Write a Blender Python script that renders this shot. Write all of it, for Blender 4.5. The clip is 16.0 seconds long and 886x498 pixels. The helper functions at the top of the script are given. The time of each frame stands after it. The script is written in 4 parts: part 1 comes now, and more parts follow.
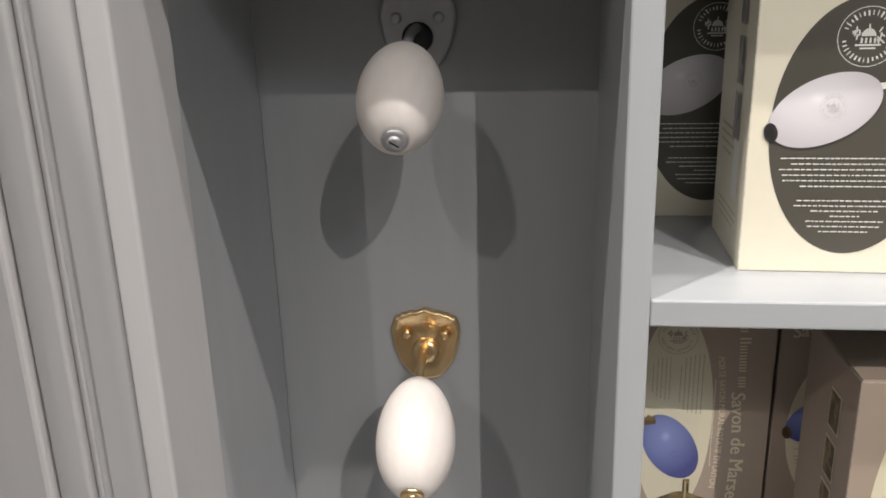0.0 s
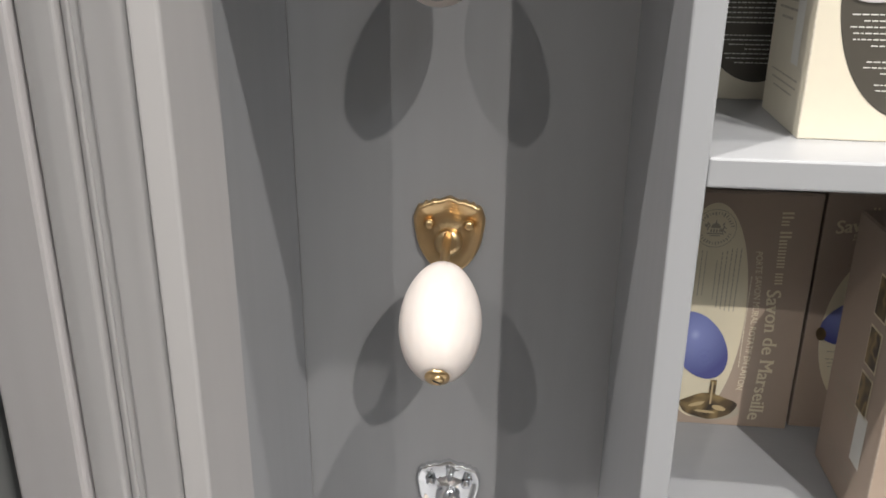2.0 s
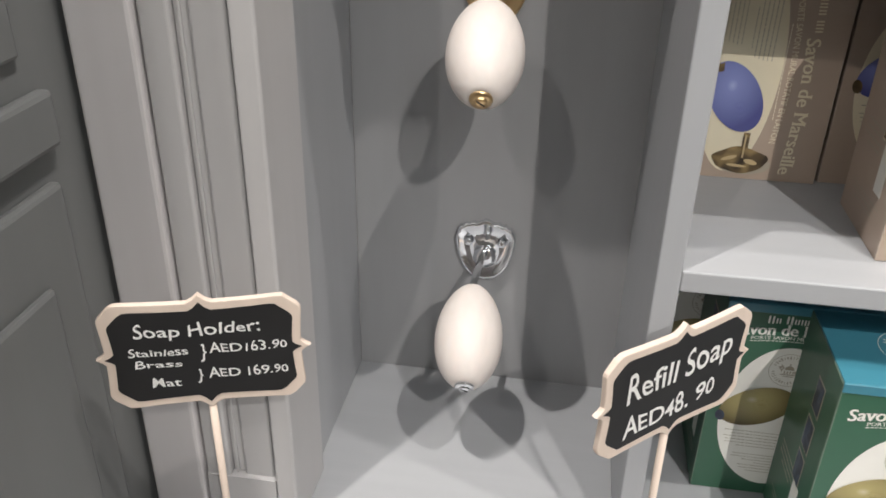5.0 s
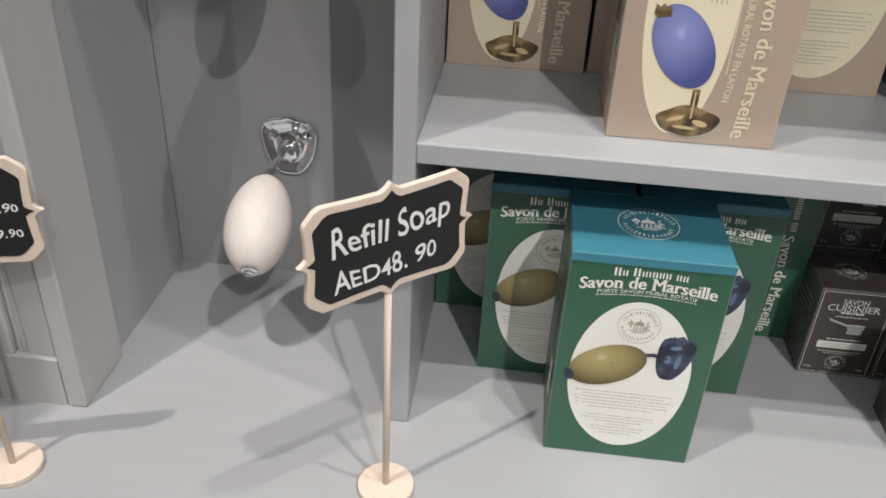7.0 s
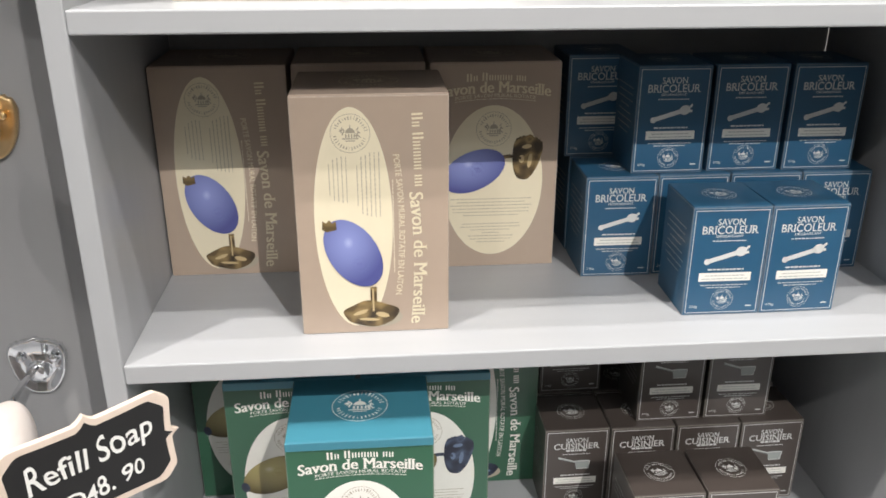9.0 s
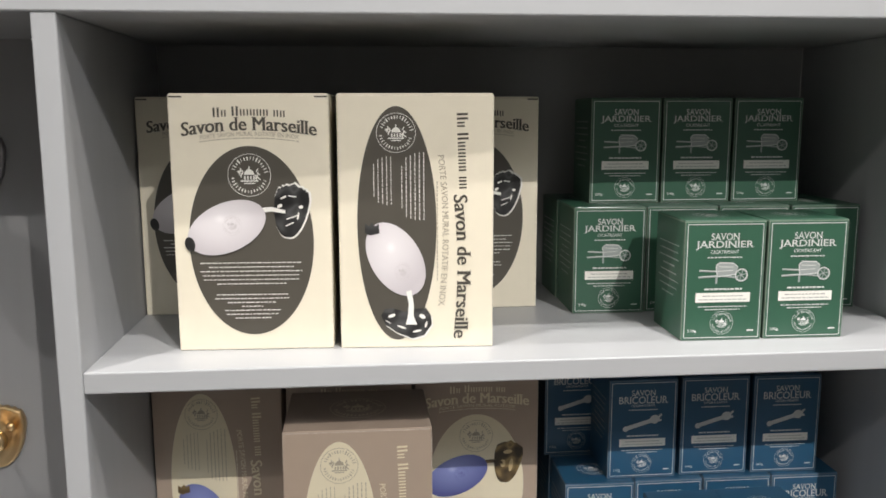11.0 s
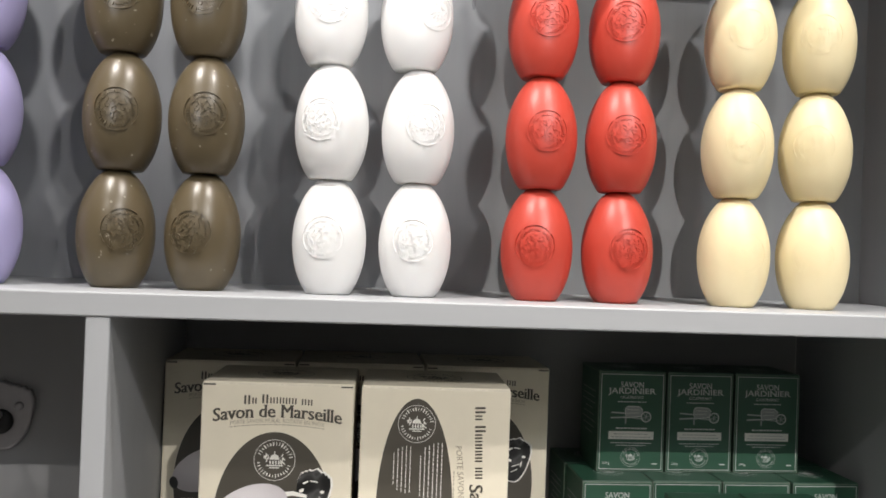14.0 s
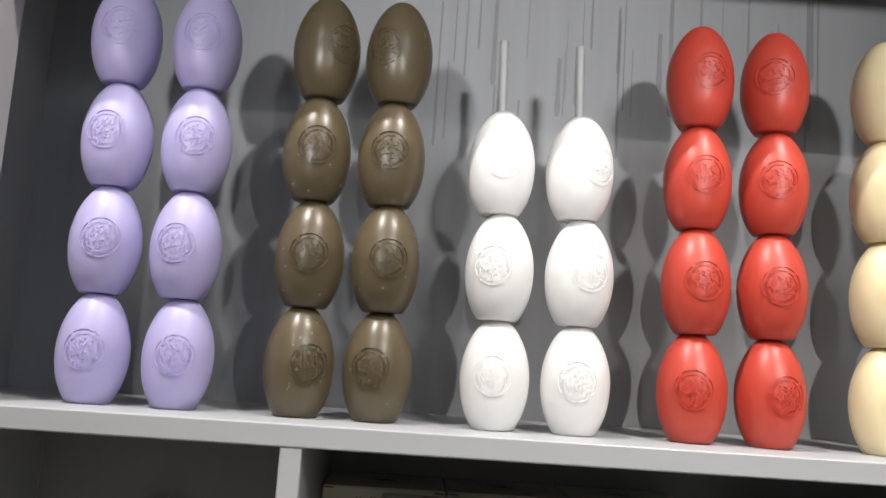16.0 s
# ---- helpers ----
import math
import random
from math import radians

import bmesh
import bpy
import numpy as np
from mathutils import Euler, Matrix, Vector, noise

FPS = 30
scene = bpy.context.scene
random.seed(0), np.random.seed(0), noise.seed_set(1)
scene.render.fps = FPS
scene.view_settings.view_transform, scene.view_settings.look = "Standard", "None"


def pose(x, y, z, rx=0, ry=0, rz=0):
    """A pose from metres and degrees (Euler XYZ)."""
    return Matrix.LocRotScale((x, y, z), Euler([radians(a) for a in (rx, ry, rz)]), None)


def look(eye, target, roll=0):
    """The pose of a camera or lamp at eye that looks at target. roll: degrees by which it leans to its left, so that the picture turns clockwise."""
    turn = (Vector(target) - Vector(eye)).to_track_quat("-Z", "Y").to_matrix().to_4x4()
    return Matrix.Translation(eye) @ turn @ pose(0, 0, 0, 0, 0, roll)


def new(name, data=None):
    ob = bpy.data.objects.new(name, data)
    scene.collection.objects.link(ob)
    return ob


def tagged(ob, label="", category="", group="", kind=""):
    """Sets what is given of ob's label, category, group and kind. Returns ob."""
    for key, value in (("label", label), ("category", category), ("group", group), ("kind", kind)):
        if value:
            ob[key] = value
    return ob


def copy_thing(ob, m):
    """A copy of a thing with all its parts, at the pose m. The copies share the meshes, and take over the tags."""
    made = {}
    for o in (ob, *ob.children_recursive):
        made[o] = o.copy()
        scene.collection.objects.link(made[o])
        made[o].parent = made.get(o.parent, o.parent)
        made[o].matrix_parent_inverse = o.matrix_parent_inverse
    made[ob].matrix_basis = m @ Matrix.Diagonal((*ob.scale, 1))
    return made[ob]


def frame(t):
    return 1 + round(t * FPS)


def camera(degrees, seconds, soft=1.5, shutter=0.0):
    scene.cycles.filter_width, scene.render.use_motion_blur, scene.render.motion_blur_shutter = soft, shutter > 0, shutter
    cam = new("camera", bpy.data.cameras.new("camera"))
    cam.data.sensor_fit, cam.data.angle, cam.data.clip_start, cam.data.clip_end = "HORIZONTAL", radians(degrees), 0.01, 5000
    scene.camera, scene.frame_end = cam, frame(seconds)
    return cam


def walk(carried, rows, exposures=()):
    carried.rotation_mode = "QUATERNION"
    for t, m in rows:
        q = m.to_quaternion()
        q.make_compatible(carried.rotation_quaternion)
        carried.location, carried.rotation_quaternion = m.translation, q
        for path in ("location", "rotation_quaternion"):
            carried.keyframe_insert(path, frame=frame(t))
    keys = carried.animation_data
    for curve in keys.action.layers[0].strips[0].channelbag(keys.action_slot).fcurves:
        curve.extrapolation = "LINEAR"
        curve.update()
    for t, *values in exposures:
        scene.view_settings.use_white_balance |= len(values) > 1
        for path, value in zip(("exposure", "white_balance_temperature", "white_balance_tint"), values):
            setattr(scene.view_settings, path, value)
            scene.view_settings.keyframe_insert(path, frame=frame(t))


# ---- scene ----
cam = camera(55.8, 16.0, soft=1.7)
PATH = [
    (0, (-0.069, -0.485, 1.647), (-0.292, 1.407, 1.038), -1.6),
    (0.5, (-0.084, -0.459, 1.656), (-0.285, 1.447, 1.085), -1.2),
    (1, (-0.095, -0.447, 1.623), (-0.293, 1.453, 1.031), -0.7),
    (1.5, (-0.103, -0.461, 1.596), (-0.308, 1.428, 0.97), 0.2),
    (2, (-0.101, -0.478, 1.577), (-0.301, 1.383, 0.873), 0.5),
    (2.5, (-0.107, -0.494, 1.557), (-0.314, 1.339, 0.783), 0.8),
    (3, (-0.108, -0.506, 1.546), (-0.342, 1.302, 0.723), 0.9),
    (3.2, (-0.106, -0.511, 1.548), (-0.348, 1.288, 0.709), 1.2),
    (5.3, (-0.089, -0.564, 1.461), (-0.357, 1.156, 0.475), 1.2),
    (5.5, (-0.079, -0.566, 1.45), (-0.34, 1.143, 0.443), 1.5),
    (6, (-0.042, -0.573, 1.439), (-0.281, 1.116, 0.396), 2.1),
    (6.5, (0.023, -0.575, 1.429), (-0.163, 1.108, 0.364), 2.8),
    (7, (0.076, -0.587, 1.443), (-0.071, 1.105, 0.387), 3.0),
    (7.5, (0.134, -0.593, 1.458), (0.073, 1.12, 0.426), -0.3),
    (8, (0.172, -0.599, 1.481), (0.222, 1.172, 0.553), -0.5),
    (8.5, (0.205, -0.617, 1.501), (0.324, 1.191, 0.656), -0.4),
    (9, (0.216, -0.631, 1.526), (0.371, 1.214, 0.771), -0.0),
    (9.5, (0.228, -0.633, 1.557), (0.4, 1.245, 0.893), -0.0),
    (10, (0.215, -0.643, 1.589), (0.389, 1.275, 1.048), -0.1),
    (10.2, (0.21, -0.648, 1.603), (0.384, 1.287, 1.128), -0.0),
    (12.3, (0.248, -0.658, 1.731), (0.453, 1.32, 1.517), -0.1),
    (12.5, (0.243, -0.66, 1.739), (0.453, 1.321, 1.555), 0.1),
    (13, (0.229, -0.667, 1.761), (0.444, 1.317, 1.635), 0.4),
    (13.5, (0.208, -0.68, 1.773), (0.418, 1.308, 1.704), 0.7),
    (14, (0.193, -0.682, 1.791), (0.393, 1.308, 1.807), 2.1),
    (14.5, (0.195, -0.685, 1.808), (0.399, 1.302, 1.904), 2.4),
    (15, (0.176, -0.695, 1.823), (0.371, 1.288, 1.998), 2.9),
    (15.5, (0.148, -0.704, 1.825), (0.325, 1.276, 2.047), 3.3),
    (15.8, (0.119, -0.715, 1.811), (0.265, 1.261, 2.084), 3.4),
    (16, (0.088, -0.725, 1.816), (0.141, 1.257, 2.075), 3.9),
]
EXPOSURES = [(0.0, -0.22), (1.0, -0.17), (1.8, -0.14), (3.0, -0.20), (5.5, -0.34), (6.5, -0.52), (7.0, -0.52), (7.5, -0.44), (8.0, -0.22), (9.0, 0.06), (10.0, -0.03), (12.5, -0.28), (13.5, -0.27), (14.5, -0.33), (15.5, -0.35), (16.0, -0.34)]
walk(cam, [(t, look(eye, target, roll)) for t, eye, target, roll in PATH], EXPOSURES)

# ---- light: a row of shop spotlights in front of the shelves, the pale room's own bounce, and two added fill panels ----
world = bpy.data.worlds.new("shop_air")
scene.world = world
world.use_nodes = True
world.node_tree.nodes["Background"].inputs[0].default_value = (0.9, 0.95, 1.0, 1)
world.node_tree.nodes["Background"].inputs[1].default_value = 0.05


def spot(eye, target, watts, colour=(1.0, 0.948, 0.90), cone=75, size=0.018, blend=0.5):
    data = bpy.data.lights.new("spotlight", "SPOT")
    data.energy, data.color, data.spot_size, data.spot_blend, data.shadow_soft_size = watts, colour, radians(cone), blend, size
    ob = new("spotlight", data)
    ob.matrix_world = look(eye, target)
    return ob


# far row, high across the aisle
spot((-1.35, -3.40, 4.30), (-0.20, 0.05, 1.14), 142, cone=38, blend=1.0)
spot((1.50, -3.40, 4.30), (0.53, 0.1, 1.11), 625, cone=27, blend=1.0)
# two narrow beams on the upper shelf
spot((0.52, -1.90, 2.18), (0.34, 0.1, 2.27), 122, (1.0, 0.97, 0.96), cone=28, blend=1.0, size=0.05)
spot((-0.57, -1.90, 2.20), (-0.05, 0.1, 2.27), 104, (1.0, 0.97, 0.96), cone=28, blend=1.0, size=0.05)
# ceiling row, close over the shelves
spot((0.78, -0.88, 3.80), (0.20, -0.05, 1.0), 192, cone=60)
spot((0.92, -0.36, 3.80), (0.25, 0.0, 1.0), 118, cone=60)
spot((-0.68, -0.72, 3.80), (-0.26, 0.0, 1.0), 255, cone=60)
# unseen area lamps, added as soft fill to lift the dark shelf interiors
for x, watts in ((0.4, 20), (2.2, 38)):
    data = bpy.data.lights.new("fill_panel", "AREA")
    data.energy, data.size, data.color = watts, 0.6, (0.93, 0.97, 1.0)
    ob = new("fill_panel", data)
    ob.matrix_world = look((x, -4.1, 4.5), (x, -4.1, 0))

# ---- materials ----


def mat(name, colour, rough=0.5, metal=0.0, grain=0.08, scale=40.0, stretch=(1, 1, 1), bump=0.0, spec=0.5, coarse=0.06, fine=0.0, coat=0.0, sub=0.0):
    m = bpy.data.materials.new(name)
    m.use_nodes = True
    nt = m.node_tree
    b = nt.nodes["Principled BSDF"]
    b.inputs["Roughness"].default_value, b.inputs["Metallic"].default_value = rough, metal
    b.inputs["Specular IOR Level"].default_value = spec
    b.inputs["Coat Weight"].default_value = coat
    b.inputs["Coat Roughness"].default_value = 0.15
    if sub:
        b.inputs["Subsurface Weight"].default_value = sub
        b.inputs["Subsurface Radius"].default_value = (0.006, 0.004, 0.003)
        b.inputs["Subsurface Scale"].default_value = 0.6
    tc = nt.nodes.new("ShaderNodeTexCoord")
    mp = nt.nodes.new("ShaderNodeMapping")
    mp.inputs["Scale"].default_value = stretch
    nt.links.new(tc.outputs["Object"], mp.inputs["Vector"])
    n1, n2 = nt.nodes.new("ShaderNodeTexNoise"), nt.nodes.new("ShaderNodeTexNoise")
    n1.inputs["Scale"].default_value, n1.inputs["Detail"].default_value = scale, 6
    n2.inputs["Scale"].default_value, n2.inputs["Detail"].default_value = scale * 0.12, 3
    for n in (n1, n2):
        nt.links.new(mp.outputs[0], n.inputs["Vector"])
    add = nt.nodes.new("ShaderNodeMath")
    add.operation = "MULTIPLY_ADD"
    add.inputs[1].default_value = grain * 2
    nt.links.new(n1.outputs["Fac"], add.inputs[0])
    add2 = nt.nodes.new("ShaderNodeMath")
    add2.operation = "MULTIPLY_ADD"
    add2.inputs[1].default_value = coarse * 2
    add2.inputs[2].default_value = 1 - grain - coarse
    nt.links.new(n2.outputs["Fac"], add2.inputs[0])
    nt.links.new(add2.outputs[0], add.inputs[2])
    mul = nt.nodes.new("ShaderNodeVectorMath")
    mul.operation = "SCALE"
    mul.inputs[0].default_value = colour
    nt.links.new(add.outputs[0], mul.inputs["Scale"])
    nt.links.new(mul.outputs[0], b.inputs["Base Color"])
    if bump:
        bp = nt.nodes.new("ShaderNodeBump")
        bp.inputs["Strength"].default_value, bp.inputs["Distance"].default_value = bump, 0.001
        nt.links.new(n1.outputs["Fac"], bp.inputs["Height"])
        nt.links.new(bp.outputs[0], b.inputs["Normal"])
    return m


def print_mat(name, low, high, rough=0.45, style="round"):
    """Ink of a printed photograph: a rounded body, paler towards its upper side, or blotchy polished metal."""
    m = mat(name, high, rough, grain=0.0, coarse=0.0, coat=0.15)
    nt = m.node_tree
    tc, ramp = nt.nodes.new("ShaderNodeTexCoord"), nt.nodes.new("ShaderNodeValToRGB")
    if style == "round":
        dist = nt.nodes.new("ShaderNodeVectorMath")
        dist.operation = "DISTANCE"
        dist.inputs[1].default_value = (0.42, 0.0, 0.66)
        face = nt.nodes.new("ShaderNodeVectorMath")
        face.operation = "MULTIPLY"
        face.inputs[1].default_value = (1.0, 0.0, 1.0)
        nt.links.new(tc.outputs["Generated"], face.inputs[0])
        nt.links.new(face.outputs[0], dist.inputs[0])
        nt.links.new(dist.outputs["Value"], ramp.inputs[0])
        stops = ((0.0, tuple(min(1.0, 0.25 * 0.8 + 0.75 * c * 1.15) for c in high)), (0.09, high), (0.30, tuple(0.7 * h + 0.3 * q for h, q in zip(high, low))), (0.62, low))
    else:
        noise = nt.nodes.new("ShaderNodeTexNoise")
        noise.inputs["Scale"].default_value = 75
        noise.inputs["Detail"].default_value = 0.0
        noise.inputs["Distortion"].default_value = 0.6
        nt.links.new(tc.outputs["Object"], noise.inputs["Vector"])
        nt.links.new(noise.outputs["Fac"], ramp.inputs[0])
        stops = ((0.30, low), (0.50, tuple(0.16 * h + 0.84 * q for h, q in zip(high, low))), (0.66, tuple(0.55 * h + 0.45 * q for h, q in zip(high, low))), (0.80, low))
    els = ramp.color_ramp.elements
    els[0].position, els[0].color = stops[0][0], (*stops[0][1], 1)
    els[1].position, els[1].color = stops[-1][0], (*stops[-1][1], 1)
    for place, colour in stops[1:-1]:
        els.new(place).color = (*colour, 1)
    nt.links.new(ramp.outputs[0], nt.nodes["Principled BSDF"].inputs["Base Color"])
    return m


def srgb(r, g, b):
    return tuple(((c / 255 + 0.055) / 1.055) ** 2.4 if c > 10 else c / 3294.6 for c in (r, g, b))


GREY = (0.36, 0.37, 0.385)
paint_v = mat("grey_paint_upright", GREY, 0.42, grain=0.05, scale=60, stretch=(1, 1, 0.06), bump=0.12, coarse=0.04)
paint_h = mat("grey_paint_board", GREY, 0.38, grain=0.05, scale=60, stretch=(0.06, 1, 1), bump=0.10, coarse=0.04)
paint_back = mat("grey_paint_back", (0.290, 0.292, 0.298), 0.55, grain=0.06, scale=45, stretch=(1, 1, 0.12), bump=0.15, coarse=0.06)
paint_streak = mat("grey_paint_runs", (0.295, 0.308, 0.322), 0.5, grain=0.13, scale=55, stretch=(1, 1, 0.035), bump=0.5, coarse=0.06)
paint_pink = mat("pale_grey_paint", (0.565, 0.545, 0.548), 0.45, grain=0.05, scale=60, stretch=(1, 1, 0.06), bump=0.12)
paint_trim = mat("pale_trim_paint", (0.470, 0.462, 0.462), 0.45, grain=0.05, scale=60, stretch=(1, 1, 0.06), bump=0.12)
paint_dark = mat("dark_grey_paint", (0.17, 0.175, 0.175), 0.45, grain=0.06, scale=50, stretch=(1, 1, 0.1), bump=0.12)
plaster = mat("pale_plaster", (0.62, 0.61, 0.59), 0.8, grain=0.03, scale=30, bump=0.1)
floor_wood = mat("floor_boards", (0.34, 0.295, 0.24), 0.45, grain=0.2, scale=20, stretch=(1, 0.08, 1))
pale_wood = mat("pale_birch_wood", (0.72, 0.60, 0.51), 0.55, grain=0.10, scale=90, stretch=(1, 1, 0.08), bump=0.15)
chalkboard = mat("chalkboard", (0.012, 0.012, 0.013), 0.6, grain=0.25, scale=30)
chalk = mat("white_chalk_ink", (0.82, 0.82, 0.80), 0.7, grain=0.05)
brass = mat("aged_brass", (0.76, 0.55, 0.30), 0.30, 1.0, grain=0.18, scale=50, bump=0.5, coarse=0.12)
chrome = mat("chrome", (0.82, 0.83, 0.85), 0.05, 1.0, grain=0.02, scale=40, bump=0.04)
steel_mat = mat("matt_steel", (0.42, 0.41, 0.42), 0.5, 0.7, grain=0.08, scale=160, bump=0.2)
rubber = mat("black_socket", (0.01, 0.01, 0.01), 0.6)
rod_mat = mat("translucent_rod", (0.36, 0.37, 0.38), 0.3, grain=0.03)

SOAP = {}
for soap_name, rgb, rough in (
    ("lavender", (0.42, 0.385, 0.64), 0.42),
    ("olive_brown", (0.103, 0.080, 0.046), 0.33),
    ("white", (0.75, 0.745, 0.74), 0.45),
    ("red", (0.49, 0.056, 0.036), 0.40),
    ("cream", (0.78, 0.675, 0.425), 0.42),
    ("ivory", (0.665, 0.61, 0.575), 0.5),
):
    SOAP[soap_name] = mat(soap_name + "_soap", rgb, rough, grain=0.03 if soap_name != "ivory" else 0.07, scale=35 if soap_name != "ivory" else 130, stretch=(1, 1, 1 if soap_name != "ivory" else 0.4), bump=0.08, coarse=0.06 if soap_name != "ivory" else 0.14, sub=0.05)

# pale rubbed flecks on the dark soaps
nt = SOAP["olive_brown"].node_tree
coords, noise, ramp, mix = (nt.nodes.new("ShaderNode" + kind) for kind in ("NewGeometry", "TexNoise", "ValToRGB", "Mix"))
noise.inputs["Scale"].default_value, noise.inputs["Detail"].default_value = 210, 1.0
ramp.color_ramp.elements[0].position, ramp.color_ramp.elements[1].position = 0.735, 0.775
mix.data_type = "RGBA"
body_colour = nt.nodes["Principled BSDF"].inputs["Base Color"]
nt.links.new(coords.outputs["Position"], noise.inputs["Vector"])
nt.links.new(noise.outputs["Fac"], ramp.inputs[0])
for socket in mix.inputs:
    if socket.type == "RGBA" and socket.name == "A":
        nt.links.new(body_colour.links[0].from_socket, socket)
    elif socket.type == "RGBA" and socket.name == "B":
        socket.default_value = (0.30, 0.27, 0.21, 1)
    elif socket.type == "VALUE" and socket.name == "Factor" and socket.enabled:
        nt.links.new(ramp.outputs[0], socket)
nt.links.new([o for o in mix.outputs if o.type == "RGBA"][0], body_colour)

# ---- building helpers ----


def part(name, bm, material, parent=None, label="", smooth=False):
    me = bpy.data.meshes.new(name)
    bm.normal_update()
    bm.to_mesh(me)
    bm.free()
    me.materials.append(material)
    for p in me.polygons:
        p.use_smooth = smooth
    ob = new(name, me)
    if parent:
        ob.parent = parent
    if label:
        ob["label"] = label
    if name in PRINT:
        ob["kind"] = "stuff"
    return ob


PRINT = {"small_print", "end_print", "label_print", "side_line", "title_mark", "seal", "lid_seal", "title", "subtitle", "border", "tool_picture", "tool_line", "plate_shine_picture", "stamped_seal"}


def thing(name, m, label, category, group=""):
    ob = new(name)
    ob.empty_display_size = 0.05
    ob.matrix_world = m
    return tagged(ob, label, category, group)


def block(x0, x1, y0, y1, z0, z1, bevel=0.0015, segments=2):
    bm = bmesh.new()
    bmesh.ops.create_cube(bm, size=1)
    for v in bm.verts:
        v.co = Vector((x0 + (v.co.x + 0.5) * (x1 - x0), y0 + (v.co.y + 0.5) * (y1 - y0), z0 + (v.co.z + 0.5) * (z1 - z0)))
    if bevel:
        bmesh.ops.bevel(bm, geom=bm.edges[:], offset=bevel, segments=segments, affect="EDGES", profile=0.5)
    return bm


def lathe(profile, steps=48, caps=True):
    """A body turned about z from (radius, height) pairs."""
    bm = bmesh.new()
    rings = [[bm.verts.new((r * math.cos(a), r * math.sin(a), z)) for a in (2 * math.pi * i / steps for i in range(steps))] for r, z in profile]
    for low, high in zip(rings, rings[1:]):
        for i in range(steps):
            bm.faces.new((low[i], low[(i + 1) % steps], high[(i + 1) % steps], high[i]))
    if caps:
        bm.faces.new(rings[0][::-1])
        bm.faces.new(rings[-1])
    return bm


def slab(outline, y0, y1, bevel=0.0):
    """An outline in x and z, made solid from y0 (front) to y1 (back)."""
    bm = bmesh.new()
    front = [bm.verts.new((x, y0, z)) for x, z in outline]
    back = [bm.verts.new((x, y1, z)) for x, z in outline]
    f = bm.faces.new(front)
    bm.faces.new(back[::-1])
    n = len(front)
    for i in range(n):
        bm.faces.new((front[i], back[i], back[(i + 1) % n], front[(i + 1) % n]))
    bmesh.ops.recalc_face_normals(bm, faces=bm.faces[:])
    if bevel:
        bmesh.ops.bevel(bm, geom=[e for e in f.edges], offset=bevel, segments=3, affect="EDGES", profile=0.6)
    return bm


def tube(points, radius, steps=14):
    bm = bmesh.new()
    rings = []
    for i, p in enumerate(points):
        p = Vector(p)
        way = (Vector(points[min(i + 1, len(points) - 1)]) - Vector(points[max(i - 1, 0)])).normalized()
        side = way.cross(Vector((1, 0, 0.01))).normalized()
        up = side.cross(way)
        r = radius[i] if isinstance(radius, (list, tuple)) else radius
        rings.append([bm.verts.new(p + r * (math.cos(a) * side + math.sin(a) * up)) for a in (2 * math.pi * k / steps for k in range(steps))])
    for a, b in zip(rings, rings[1:]):
        for k in range(steps):
            bm.faces.new((a[k], a[(k + 1) % steps], b[(k + 1) % steps], b[k]))
    bm.faces.new(rings[0][::-1])
    bm.faces.new(rings[-1])
    bmesh.ops.recalc_face_normals(bm, faces=bm.faces[:])
    return bm


# flat printed shapes: lists of polygons in x and z
def oval(cx, cz, a, b, turn=0.0, n=48):
    c, s = math.cos(radians(turn)), math.sin(radians(turn))
    return [(cx + a * math.cos(t) * c - b * math.sin(t) * s, cz + a * math.cos(t) * s + b * math.sin(t) * c) for t in (2 * math.pi * i / n for i in range(n))]


def bar(cx, cz, w, h, turn=0.0):
    c, s = math.cos(radians(turn)), math.sin(radians(turn))
    return [(cx + x * c - z * s, cz + x * s + z * c) for x, z in ((-w / 2, -h / 2), (w / 2, -h / 2), (w / 2, h / 2), (-w / 2, h / 2))]


def ring(cx, cz, r, width, n=40, skip=0, sx=1.0):
    polys = []
    for i in range(n):
        if skip and i % skip == skip - 1:
            continue
        a, b = 2 * math.pi * i / n, 2 * math.pi * (i + 1) / n
        polys.append([(cx + sx * q * math.cos(t), cz + q * math.sin(t)) for q, t in ((r - width, a), (r, a), (r, b), (r - width, b))])
    return polys


def seal(cx, cz, r, sx=1.0):
    """A round maker's mark: a thin rim, ticks for its fine lettering, and a small domed house among leaves."""
    rnd = random.Random(17)
    polys = ring(0, 0, r, r * 0.025, 40)
    for k in range(34):
        if k in (0, 16, 17, 33):
            continue
        a, half = radians(k * 360 / 34), radians(rnd.uniform(1.0, 2.4))
        low, high = r * rnd.uniform(0.68, 0.72), r * rnd.uniform(0.82, 0.90)
        polys.append([(q * math.cos(b), q * math.sin(b)) for q, b in ((low, a - half), (high, a - half), (high, a + half), (low, a + half))])
    polys.append([(r * 0.24 * math.cos(t), r * (0.02 + 0.26 * math.sin(t))) for t in (math.pi * i / 8 for i in range(9))])
    for i in range(4):
        polys.append(bar(r * (-0.21 + 0.14 * i), -0.12 * r, r * 0.07, r * 0.18))
    polys += [bar(0, -0.27 * r, r * 0.82, r * 0.06), bar(0, -0.38 * r, r * 0.5, r * 0.05), bar(0, 0.33 * r, r * 0.05, r * 0.18)]
    for k in range(14):
        side = -1 if k % 2 else 1
        polys.append(oval(side * r * rnd.uniform(0.30, 0.46), r * rnd.uniform(-0.2, 0.28), r * 0.11, r * 0.032, rnd.uniform(0, 180), 8))
    return [[(cx + sx * x, cz + z) for x, z in p] for p in polys]


